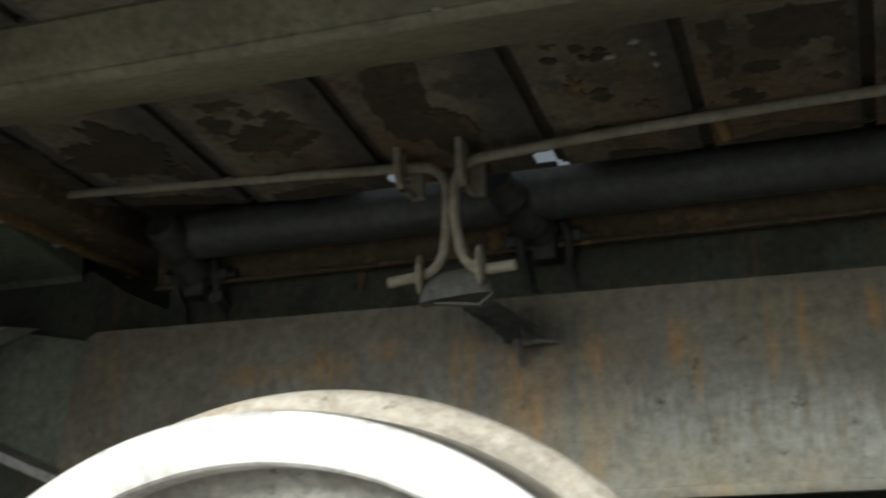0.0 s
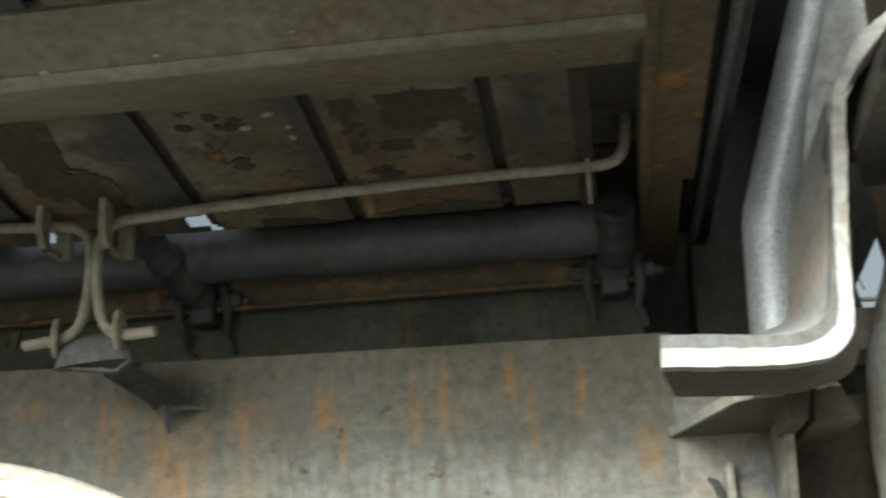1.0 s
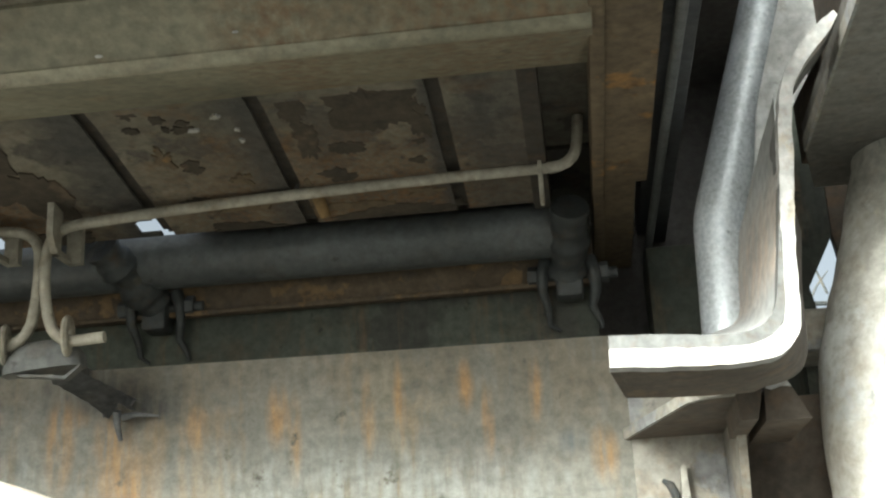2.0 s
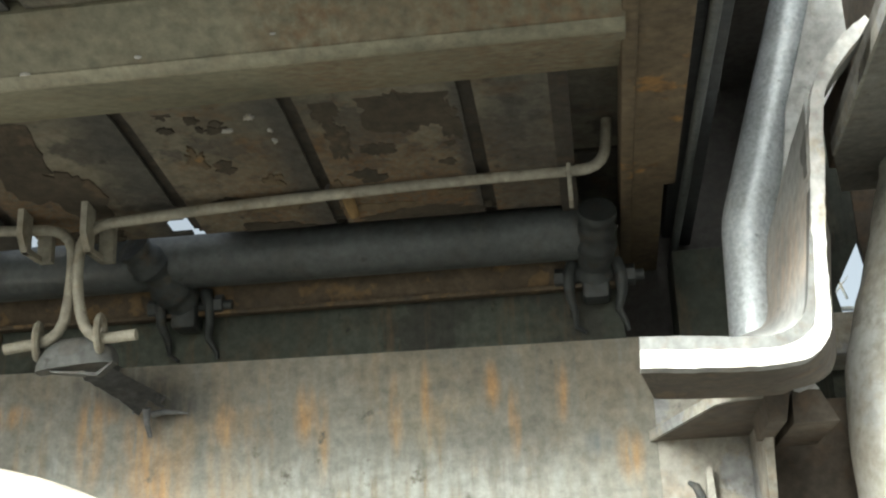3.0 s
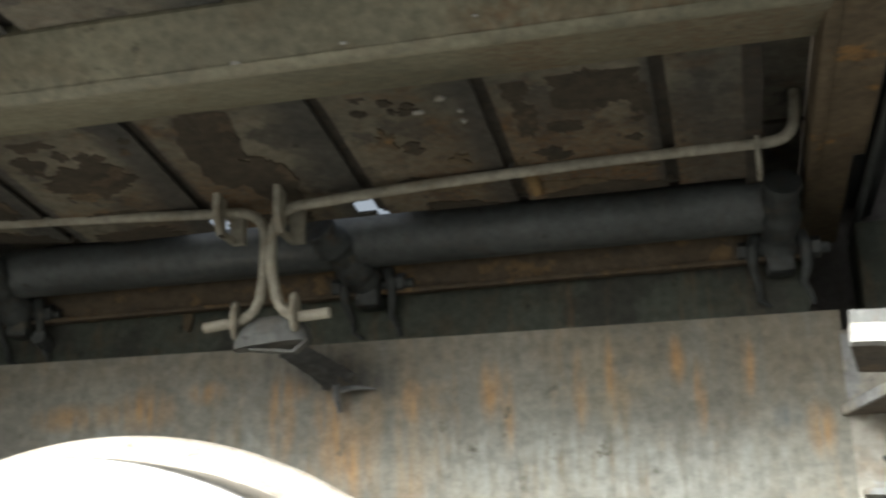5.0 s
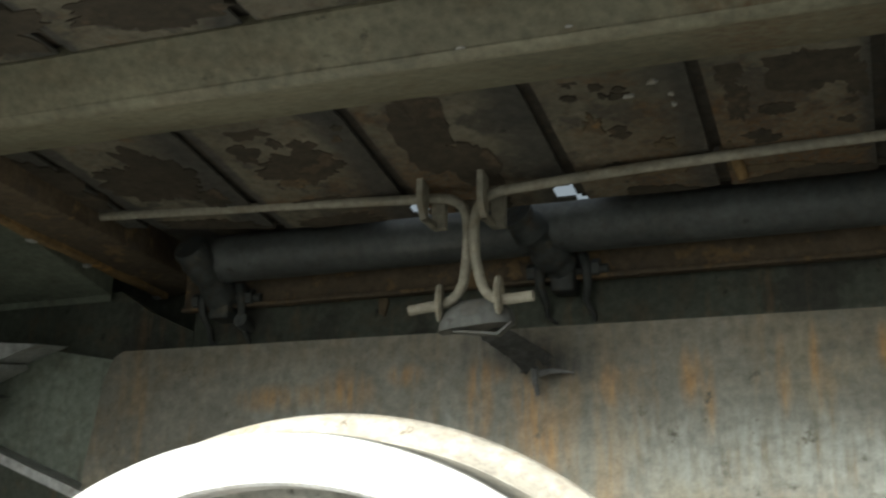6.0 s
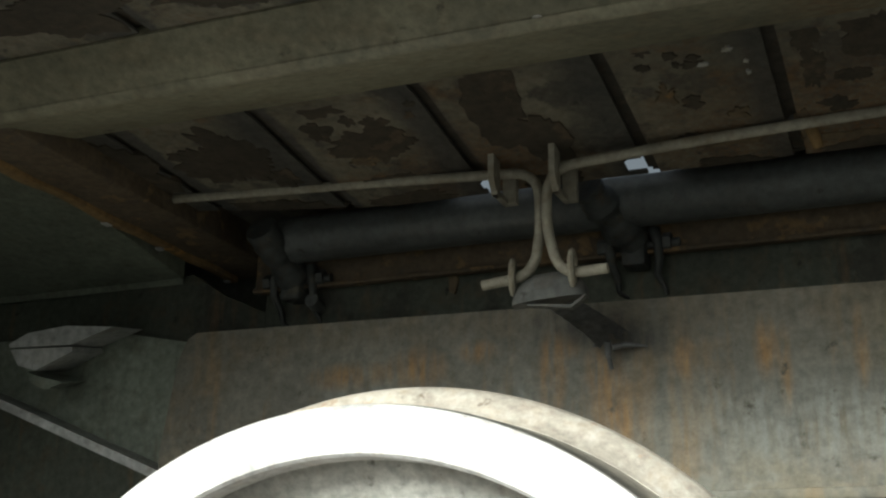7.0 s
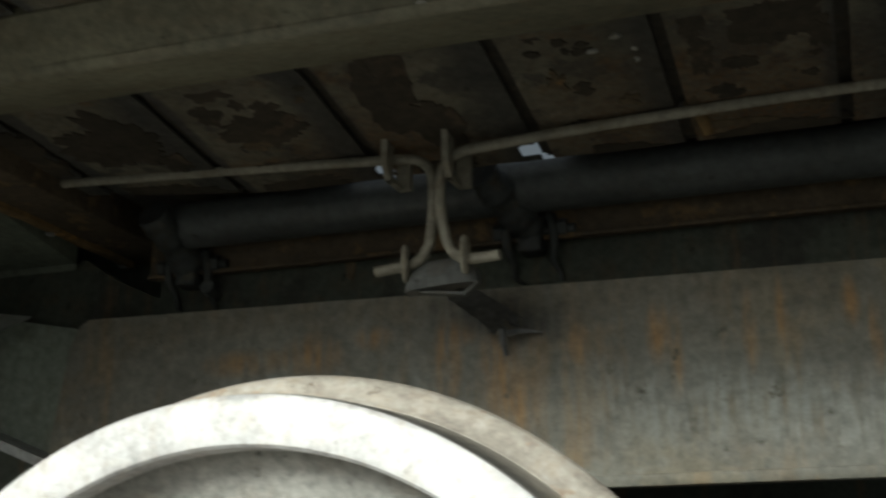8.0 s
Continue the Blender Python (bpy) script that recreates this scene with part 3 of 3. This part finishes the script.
# ---- brake rods and their hangers ----
RODR = 0.0060
left_rod = thing("brake_rod", "grey-painted bent steel rod ending in a hook", "rod", "bent rods")
part("rod", tube(dense(rounded([(-0.92, 1.375, 1.235, 0), (-0.60, 1.37, 1.2165, 0.05), (-0.398, 1.368, 1.203, 0.034), (-0.397, 1.366, 1.125, 0.03), (-0.406, 1.365, 1.079, 0.026), (-0.466, 1.365, 1.073, 0)]), 0.012), RODR), M_ROD, left_rod)
right_rod = thing("brake_rod", "long grey-painted bent steel rod with an upturned end", "rod", "bent rods")
part("rod", tube(dense(rounded([(-0.318, 1.357, 1.077, 0), (-0.372, 1.357, 1.074, 0.026), (-0.388, 1.357, 1.135, 0.03), (-0.384, 1.357, 1.201, 0.032), (-0.22, 1.355, 1.210, 0.05), (0.0, 1.355, 1.2165, 0.05), (0.178, 1.355, 1.2175, 0.026), (0.184, 1.357, 1.272, 0)]), 0.012), RODR), M_ROD, right_rod)


def hanger(x, y, z0, z1):
    h = thing("rod_hanger", "flat pointed steel hanger holding a rod", "hanger", "rod hangers")
    part("front_strap", prism([(y - 0.017, z1), (y - 0.017, z0 + 0.018), (y - 0.004, z0), (y + 0.006, z0), (y + 0.006, z1)], "x", x - 0.004, x + 0.003, 0.001), M_ROD, h)
    part("back_strap", prism([(y + 0.030, z1), (y + 0.030, z0), (y + 0.040, z0), (y + 0.040, z1)], "x", x - 0.002, x + 0.014, 0.001), M_ROD, h)
    part("foot", prism([(y - 0.006, z0), (y + 0.034, z0), (y + 0.034, z0 + 0.006), (y - 0.006, z0 + 0.006)], "x", x - 0.003, x + 0.004, 0.001), M_ROD, h)
    return h


hanger(-0.447, 1.358, 1.176, 1.247)
hanger(-0.372, 1.350, 1.168, 1.245)
end_strap = thing("rod_hanger", "thin steel strap holding the rod's far end", "hanger", "rod hangers")
part("front_strap", block(0.139, 0.1435, 1.343, 1.366, 1.180, 1.272, 0.001), M_ROD, end_strap)

yoke = thing("rod_yoke", "grey steel yoke with two eyes joining the rods", "bracket")


def eye_ring(x, y, z, tilt):
    bm = bmesh.new()
    n, k = 28, 8
    turn = Matrix.Rotation(radians(tilt), 4, "Z")
    rings = []
    for i in range(n):
        a = 2 * math.pi * i / n
        ring = []
        for j in range(k):
            b = 2 * math.pi * j / k
            r = 0.0125 + 0.0055 * math.cos(b)
            ring.append(bm.verts.new(Vector((x, y, z)) + turn @ Vector((0.0042 * math.sin(b), r * math.cos(a), 1.25 * r * math.sin(a)))))
        rings.append(ring)
    for a, b in zip(rings, rings[1:] + rings[:1]):
        for j in range(k):
            bm.faces.new((a[j], a[(j + 1) % k], b[(j + 1) % k], b[j]))
    finish(bm)
    return bm


part("eye", eye_ring(-0.4295, 1.365, 1.079, 12), M_ROD, yoke)
part("eye", eye_ring(-0.3575, 1.357, 1.081, 6), M_ROD, yoke)
dome_bm = bmesh.new()
rings = []
for r, y in ((1.0, 1.382), (1.0, 1.368), (0.94, 1.3625), (0.80, 1.3585), (0.55, 1.3560), (0.25, 1.3550)):
    ring = []
    for k in range(29):
        a = math.pi * k / 28
        lean_z = 0.0485 + 0.003 * math.cos(a) * r
        ring.append(dome_bm.verts.new((-0.389 + 0.043 * r * math.cos(a), y + 0.0006 * noise.noise(Vector((a * 3, r * 5, 2))), 1.0 + lean_z + 0.033 * r * math.sin(a) ** 0.75)))
    rings.append(ring)
for ra, rb in zip(rings, rings[1:]):
    for k in range(28):
        dome_bm.faces.new((ra[k], ra[k + 1], rb[k + 1], rb[k]))
dome_bm.faces.new(rings[-1])
dome_bm.faces.new(rings[0][::-1])
dome_bm.faces.new([ring[0] for ring in rings] + [ring[-1] for ring in reversed(rings)])
finish(dome_bm, True)
part("dome", dome_bm, M_YOKE, yoke)
part("lip", prism([(-0.414, 1.0465), (-0.362, 1.0405), (-0.345, 1.0525), (-0.346, 1.0495), (-0.361, 1.0375), (-0.412, 1.0440)], "y", 1.362, 1.374, 0.001), M_YOKE, yoke)
part("stem", block(-0.420, -0.396, 1.376, 1.55, 1.066, 1.084, 0.004), M_YOKE, yoke)

# torn rubber strip
hose_bm = bmesh.new()
cols, rows_n = 11, 22
grid = {}
for i in range(rows_n + 1):
    u = i / rows_n
    c = Vector((-0.374 + 0.029 * u, 1.395 + 0.093 * u, 1.047 - 0.018 * u))
    w = 0.0165 + 0.004 * u
    for j in range(cols):
        s = j / (cols - 1) * 2 - 1
        rag = 0.013 * max(0.0, (u - 0.7) / 0.3) * (0.4 + noise.noise(Vector((s * 3.3, 2.0, 0.3))))
        grid[i, j] = hose_bm.verts.new(c + Vector((s * w + 0.3 * rag, -0.007 * (1 - s * s) + 0.002 * noise.noise(Vector((s * 4, u * 9, 5))), -rag + s * w * 0.25 + 0.002 * noise.noise(Vector((s * 5, u * 12, 1))))))
for i in range(rows_n):
    for j in range(cols - 1):
        if i > rows_n - 6 and (j in (4, 5) and i + j > rows_n + 1 or j in (8,) and i > rows_n - 3):
            continue
        hose_bm.faces.new((grid[i, j], grid[i, j + 1], grid[i + 1, j + 1], grid[i + 1, j]))
bmesh.ops.solidify(hose_bm, geom=hose_bm.faces[:], thickness=0.004)
finish(hose_bm)
hose = thing("rubber_strip", "torn black rubber strip hanging behind the yoke", "rubber strip")
strip_ob = part("strip", hose_bm, M_RUBBER, hose)
for pts, rad in ((((-0.348, 1.486, 1.018), (-0.334, 1.490, 1.021), (-0.322, 1.494, 1.0205), (-0.309, 1.497, 1.019)), (0.0042, 0.0032, 0.0022, 0.0010)),
                 (((-0.353, 1.484, 1.026), (-0.354, 1.490, 1.010), (-0.352, 1.496, 0.994)), (0.0048, 0.0036, 0.0026)),
                 (((-0.362, 1.480, 1.030), (-0.368, 1.488, 1.024), (-0.372, 1.492, 1.022)), (0.005, 0.0035, 0.0014)),
                 (((-0.342, 1.484, 1.030), (-0.338, 1.490, 1.036), (-0.336, 1.494, 1.040)), (0.004, 0.003, 0.0014))):
    part("shred", tube([Vector(p) for p in pts], list(rad), 8), M_RUBBER, hose)


# ---- hinge castings at the web ----
def hinge(x, lean, low=0.0):
    """A forked casting: a ribbed neck from the pipe, an eye with a cross pin, and two bent claws on the web."""
    h = thing("hinge_casting", "black cast hinge with two bent claws on the dark web", "hinge", "hinge castings")
    neck = [Vector((x - lean * (1 - k / 8), 1.450 + 0.080 * k / 8, 1.207 - 0.047 * k / 8 - low)) for k in range(9)]
    part("neck", tube(dense(neck, 0.004), [0.0215 + 0.0018 * math.sin(k * 0.62 + x * 9) + 0.0012 * math.sin(k * 1.7) for k in range(len(dense(neck, 0.004)))], 16, 0.35), M_CAST, h)
    part("eye", block(x - 0.015, x + 0.016, 1.520, 1.555, 1.126 - low, 1.172 - low, 0.006), M_CAST, h)
    part("boss", lathe([(0.0, 1.510), (0.008, 1.510), (0.012, 1.514), (0.012, 1.53)], x, 1.158 - low, 16), M_CAST, h)
    part("pin", tube([Vector((x - 0.047, 1.538, 1.156 - low)), Vector((x + 0.056, 1.538, 1.155 - low))], 0.0065, 12), M_CAST, h)
    for s in (-1, 1):
        part("nut", tube([Vector((x + s * 0.036, 1.538, 1.156 - low)), Vector((x + s * 0.046, 1.538, 1.156 - low))], 0.0125, 6), M_CAST, h)
        claw = [Vector((x + s * 0.024, 1.534, 1.172 - low)), Vector((x + s * 0.030, 1.530, 1.155 - low)), Vector((x + s * 0.030, 1.534, 1.136 - low)), Vector((x + s * 0.025, 1.545, 1.118 - low)), Vector((x + s * 0.029 + 0.004, 1.552, 1.102 - low)), Vector((x + s * 0.024 + 0.010, 1.553, 1.094 - low))]
        part("claw", tube(dense(claw, 0.006), [0.0085 - 0.0062 * k / max(1, len(dense(claw, 0.006)) - 1) for k in range(len(dense(claw, 0.006)))], 10, 0.2), M_CAST, h)
    return h


hinge(0.160, -0.008)
hinge(-0.328, 0.036)
hinge(-0.805, 0.008)
stub = thing("pipe_stub", "small pale fitting on the dark web", "fitting")
part("stub", tube([Vector((-0.775, 1.53, 1.125)), Vector((-0.775, 1.56, 1.118))], 0.010, 12), M_PIPE, stub)
stud = thing("bolt_stud", "rusty bolt stud below the floor sheet", "bolt")
part("stud", tube([Vector((-0.099, 1.372, 1.226)), Vector((-0.091, 1.392, 1.200))], [0.007, 0.006], 10), M_LIP, stud)

# ---- pressed bracket, cross tube, gusset ----
bracket = thing("pressed_bracket", "thick pale flame-cut steel bracket, bent upward", "bracket")


def uneven(pts, step=0.012, amount=0.0012, seed=1.0):
    """An outline with points close together, each a little off, as a flame cut leaves it."""
    out = []
    for a, b in zip(pts, pts[1:] + pts[:1]):
        n = max(1, int(math.hypot(b[0] - a[0], b[1] - a[1]) / step))
        for k in range(n):
            p = (a[0] + (b[0] - a[0]) * k / n, a[1] + (b[1] - a[1]) * k / n)
            d = Vector((p[0] * 90, p[1] * 90, seed))
            out.append((p[0] + amount * noise.noise(d), p[1] + amount * noise.noise(d + Vector((9, 4, 2)))))
    return out




def smooth_line(pts, n=48):
    """A flowing line through the points, evenly divided."""
    pts = [Vector(p) for p in pts]
    ext = [pts[0] * 2 - pts[1], *pts, pts[-1] * 2 - pts[-2]]
    fine = []
    for a, b, c, d in zip(ext, ext[1:], ext[2:], ext[3:]):
        for k in range(12):
            u = k / 12
            fine.append(0.5 * (2 * b + (c - a) * u + (2 * a - 5 * b + 4 * c - d) * u * u + (3 * b - a - 3 * c + d) * u ** 3))
    fine.append(pts[-1])
    run = [0.0]
    for a, b in zip(fine, fine[1:]):
        run.append(run[-1] + (b - a).length)
    out = []
    for k in range(n):
        d = run[-1] * k / (n - 1)
        q = min(max(1, sum(r < d for r in run)), len(fine) - 1)
        span = run[q] - run[q - 1] or 1.0
        out.append(fine[q - 1].lerp(fine[q], (d - run[q - 1]) / span))
    return out


outer = [tuple(p) for p in smooth_line([(0.188, 0.957), (0.225, 0.9545), (0.263, 0.953), (0.298, 0.953), (0.318, 0.957), (0.331, 0.967), (0.338, 0.984), (0.3395, 1.010), (0.341, 1.040), (0.346, 1.080), (0.350, 1.115), (0.353, 1.150), (0.360, 1.182), (0.376, 1.207), (0.390, 1.2230), (0.4035, 1.2415)], 64)]
inner = [tuple(p) for p in smooth_line([(0.189, 0.983), (0.226, 0.981), (0.262, 0.978), (0.288, 0.977), (0.303, 0.980), (0.314, 0.987), (0.320, 0.997), (0.324, 1.013), (0.328, 1.040), (0.3335, 1.080), (0.338, 1.111), (0.342, 1.150), (0.350, 1.187), (0.365, 1.213), (0.382, 1.2320), (0.4000, 1.2465)], 64)]
# the lower half of the cut edge is bare and bright, the bevel above greyed for shade; on the upright leg the bright
# part takes the whole width
share = [0.56 if k < 20 else min(1.0, 0.56 + 0.44 * (k - 20) / 18) for k in range(64)]
middle = [(o[0] + (n[0] - o[0]) * s, o[1] + (n[1] - o[1]) * s) for o, n, s in zip(outer, inner, share)]
part("cut_face", prism(uneven(outer + middle[::-1], 0.006, 0.0013), "y", 1.132, 1.150, 0.0008), M_WHITE, bracket)
part("upper_face", prism(uneven(middle[:38] + inner[:38][::-1], 0.012, 0.0006, 4.0), "y", 1.1345, 1.150, 0.0006), M_GREYFACE, bracket, "upper half of the cut edge, greyed for its shaded bevel")
part("body", prism(outer[:40] + inner[:40][::-1], "y", 1.1505, 1.243, 0.003, lambda p: (p[0] + (0.013 if p[0] < 0.20 else 0.022 * max(0.0, min(1.0, (p[0] - 0.27) / 0.06))), p[1] - (0.003 if p[0] < 0.3 else 0.0))), M_BROWNISH, bracket, "rusty brown body")
part("upper_leg", prism(outer[40:] + inner[40:][::-1], "y", 1.1505, 1.185, 0.002), M_GREYFACE, bracket)
# cheek: the inner face of the bend, sweeping back from the cut edge to a curved rear edge
near = smooth_line([(0.250, 1.1502, 0.979), (0.288, 1.1502, 0.9775), (0.303, 1.1502, 0.9805), (0.314, 1.1502, 0.9875), (0.320, 1.1502, 0.9975), (0.324, 1.1502, 1.013), (0.328, 1.1502, 1.040), (0.3335, 1.1502, 1.080), (0.338, 1.1502, 1.111), (0.342, 1.1502, 1.150), (0.3454, 1.1502, 1.1846)], 48)
rear = smooth_line([(0.240, 1.336, 1.002), (0.272, 1.336, 1.018), (0.2946, 1.336, 1.0275), (0.3090, 1.336, 1.0320), (0.3170, 1.336, 1.0390), (0.3205, 1.336, 1.052), (0.322, 1.336, 1.0768), (0.3282, 1.336, 1.1184), (0.333, 1.32, 1.137), (0.3419, 1.27, 1.1664), (0.3468, 1.21, 1.1835), (0.3474, 1.156, 1.1870)], 48)
cheek_bm = bmesh.new()
cheek_rows = [[cheek_bm.verts.new(a.lerp(b, k / 10) + Vector((0.0012 * noise.noise(a.lerp(b, k / 10) * 40), 0, 0))) for k in range(11)] for a, b in zip(near, rear)]
for ra, rb in zip(cheek_rows, cheek_rows[1:]):
    for k in range(10):
        cheek_bm.faces.new((ra[k], ra[k + 1], rb[k + 1], rb[k]))
bmesh.ops.recalc_face_normals(cheek_bm, faces=cheek_bm.faces)
bmesh.ops.solidify(cheek_bm, geom=cheek_bm.faces[:], thickness=-0.006)
finish(cheek_bm, True)
part("cheek", cheek_bm, M_CHEEK, bracket, "smooth grey cheek with rusty stains")

cross_tube = thing("leaning_pipe", "silver-grey round steel pipe, leaning outward", "pipe")
part("pipe", tube(dense(rounded([(0.3075, 1.36, 0.97, 0), (0.3140, 1.36, 1.146, 0.014), (0.3915, 1.36, 1.391, 0.01), (0.475, 1.36, 1.650, 0)], 8), 0.015), 0.0257, 40), M_SILVER, cross_tube)
back_plate = thing("back_plate", "light grey steel plate behind the bracket", "steel plate")
part("sheet", prism([(0.337, 1.10), (0.362, 1.16), (0.3932, 1.245), (0.4287, 1.303), (0.4444, 1.330), (0.4500, 1.3187), (0.4755, 1.3643), (0.530, 1.50), (0.440, 1.50), (0.36, 1.25)], "y", 1.325, 1.335, 0.002), M_BACKPLATE, back_plate)
conduit = thing("thin_conduit", "thin dark conduit beside the cross beam", "conduit")
part("conduit", tube(dense([Vector((0.270, 0.86, 1.224)), Vector((0.262, 1.74, 1.224))], 0.1), 0.005, 10), M_PIPE, conduit)
side_web = thing("side_web", "dark blue-grey steel web beside the cross beam", "steel web")
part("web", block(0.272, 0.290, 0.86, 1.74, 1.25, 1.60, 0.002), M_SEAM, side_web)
part("filler", block(0.2535, 0.2715, 0.86, 1.738, 1.262, 1.30, 0.002), M_SEAM, side_web)
part("ledge", block(0.257, 0.330, 1.640, 1.744, 1.00, 1.213, 0.002), M_BAND, side_web, "dark block at the foot of the web")

gusset = thing("gusset", "rusty triangular gusset plate with a pale edge", "gusset")
part("shelf", prism([(0.208, 1.506), (0.2615, 1.318), (0.276, 1.303), (0.300, 1.297), (0.318, 1.300), (0.318, 1.506)], "z", 0.957, 0.967, 0.002), M_BROWN, gusset)
# paler strip along the shelf's front edge
part("pale_edge", prism([(0.208, 1.5055), (0.2615, 1.3175), (0.276, 1.3025), (0.300, 1.2965), (0.300, 1.2905), (0.2745, 1.2965), (0.2585, 1.3135), (0.204, 1.5055)], "z", 0.9575, 0.9685, 0.0008), M_RIGHT, gusset, "pale front edge")
part("post", prism([(0.299, 0.978), (0.327, 0.976), (0.322, 0.952), (0.318, 0.935), (0.303, 0.935)], "y", 1.292, 1.40, 0.002), M_BROWN, gusset)
part("rib", prism([(1.37, 0.958), (1.506, 0.958), (1.506, 0.78), (1.43, 0.78)], "x", 0.3085, 0.3165, 0.002), M_RIGHT, gusset)
lobe = thing("weld_lobe", "rust-brown steel lobe with a pale chipped top", "steel lug")
part("lobe", prism([(0.3275, 0.936), (0.3285, 0.964), (0.334, 0.9715), (0.349, 0.9710), (0.3545, 0.964), (0.368, 0.936)], "y", 1.312, 1.45, 0.006), M_BROWN, lobe)
part("chipped_top", prism(uneven([(0.3295, 0.9655), (0.334, 0.9735), (0.349, 0.9725), (0.3535, 0.9655), (0.343, 0.9665), (0.335, 0.9640)], 0.005, 0.0010, 6.0), "y", 1.309, 1.3125, 0.0005), M_WHITE, lobe, "pale chips")
casting = thing("rough_casting", "rough pale peeling steel block beside the grey plate", "casting")
part("block", block(0.2125, 0.3085, 1.503, 1.55, 0.78, 1.05, 0.0015), M_RIGHT, casting)
part("rusty_side", block(0.3170, 0.43, 1.5035, 1.55, 0.78, 0.992, 0.002), M_BROWN, casting, "rust-brown side of the casting")
part("lug", prism([(0.2565, 0.876), (0.2585, 0.922), (0.262, 0.925), (0.2645, 0.922), (0.2665, 0.876)], "y", 1.480, 1.503, 0.0015), M_RIGHT, casting)
part("lug_foot", prism([(0.2165, 0.8785), (0.2665, 0.8755), (0.2665, 0.869), (0.2165, 0.872)], "y", 1.478, 1.503, 0.0012), M_RIGHT, casting)
part("scab", tube([Vector((0.2405, 1.498, 0.911)), Vector((0.2475, 1.494, 0.906)), Vector((0.2520, 1.492, 0.894)), Vector((0.2530, 1.494, 0.885))], [0.002, 0.004, 0.0045, 0.002], 8, 0.4), M_CAST, casting, "curled black scab of paint")

column = thing("side_column", "beige rounded steel casting, peeling paint", "column")
part("shaft", tube(dense(rounded([(0.461, 1.42, 0.72, 0), (0.461, 1.42, 0.90, 0.03), (0.466, 1.42, 1.00, 0.04), (0.502, 1.42, 1.10, 0.05), (0.545, 1.42, 1.26, 0)]), 0.02), 0.066, 28, 0.06), M_COLUMN, column)
upper = thing("upper_flange", "brown-grey steel flange above the side column", "beam")
part("flange", prism([(0.400, 0.86), (0.62, 0.86), (0.62, 1.50), (0.440, 1.50), (0.4125, 1.385)], "z", 1.222, 1.25, 0.002), M_UPPER, upper)
# paler strip along the flange's left edge
part("bright_edge", prism([(0.3985, 0.86), (0.4015, 0.86), (0.4140, 1.384), (0.4110, 1.384)], "z", 1.2205, 1.235, 0.0006), M_RIGHT, upper, "pale edge strip")
part("web", block(0.43, 0.45, 0.86, 1.50, 1.25, 1.398, 0.002), M_BROWN, upper)
back_block = thing("back_block", "grey rough steel block behind the column", "casting")
part("block", block(0.40, 0.60, 1.51, 1.60, 1.040, 1.088, 0.006), M_RIGHT, back_block)

# ---- plates at the other end ----
side_plate = thing("tapered_plate", "dark green-grey steel plate with a slanting lower edge", "steel plate")
part("sheet", prism([(-0.93, 0.885), (-0.998, 0.902), (-1.27, 1.011), (-1.46, 1.09), (-1.46, 1.112), (-1.10, 1.108), (-0.965, 1.082), (-0.930, 1.060), (-0.930, 0.885)], "y", 1.547, 1.5555, 0.002), M_LEFT, side_plate)
# paler material puts the ground light on this edge into its colour
part("edge", prism([(-0.96, 0.878), (-0.99, 0.892), (-1.27, 1.004), (-1.46, 1.080), (-1.46, 1.093), (-1.27, 1.017), (-0.96, 0.893)], "y", 1.480, 1.547, 0.001), M_BACKPLATE, side_plate)
upper_plate = thing("upper_plate", "dark green steel plate below the floor", "steel plate")
part("sheet", prism([(1.545, 1.171), (1.542, 1.180), (1.13, 1.2455), (1.545, 1.2455)], "x", -1.468, -0.994, 0.001), M_GREEN, upper_plate)
step = thing("stepped_gusset", "pale grey stepped gusset with a cracked face", "gusset")
tuck = lambda p: (p[0] - 0.012, p[1] + 0.016)
part("shelf", prism([(-1.222, 1.082), (-1.191, 1.0953), (-1.125, 1.1008), (-1.046, 1.0933), (-1.1139, 1.0730), (-1.188, 1.0752), (-1.222, 1.076)], "y", 1.46, 1.546, 0.001, tuck), M_BACKPLATE, step)
part("lower_shelf", prism([(-1.222, 1.074), (-1.1877, 1.0732), (-1.1136, 1.0706), (-1.1126, 1.0639), (-1.1737, 1.0408), (-1.205, 1.050)], "y", 1.463, 1.546, 0.001, tuck), M_BACKPLATE, step)
part("broken_lip", prism([(-1.202, 1.044), (-1.1818, 1.0364), (-1.1355, 1.0245), (-1.1612, 1.0171), (-1.192, 1.024)], "y", 1.480, 1.546, 0.001, tuck), M_LEFT, step, "dull broken lower edge")

# made-up bare twigs outside, in place of house details beyond the gap
branch = thing("standin_twigs", "thin bare dark twigs standing in for house details outside", "branch")
stem = [Vector((0.78 + 0.11 * k, 4.0 + 0.03 * k, 1.66 + 0.055 * k + 0.03 * math.sin(2.3 * k))) for k in range(7)]
part("trunk", tube([Vector((0.70, 4.02, -0.02)), Vector((0.72, 4.0, 0.6)), Vector((0.735, 4.01, 1.2)), Vector((0.78, 4.0, 1.66))], [0.016, 0.014, 0.011, 0.009], 8), M_CAST, branch)
part("stem", tube(stem, [0.009, 0.008, 0.008, 0.007, 0.006, 0.005, 0.003], 6), M_CAST, branch)
for k in range(9):
    base = stem[k % 6] + Vector((0.01 * k, 0, 0.004 * k))
    tip = base + Vector((random.uniform(-0.12, 0.16), random.uniform(-0.05, 0.05), random.uniform(0.08, 0.26)))
    mid = (base + tip) / 2 + Vector((random.uniform(-0.03, 0.03), 0, random.uniform(-0.02, 0.02)))
    part("twig", tube([base, mid, tip], [0.005, 0.0035, 0.0015], 5), M_CAST, branch)
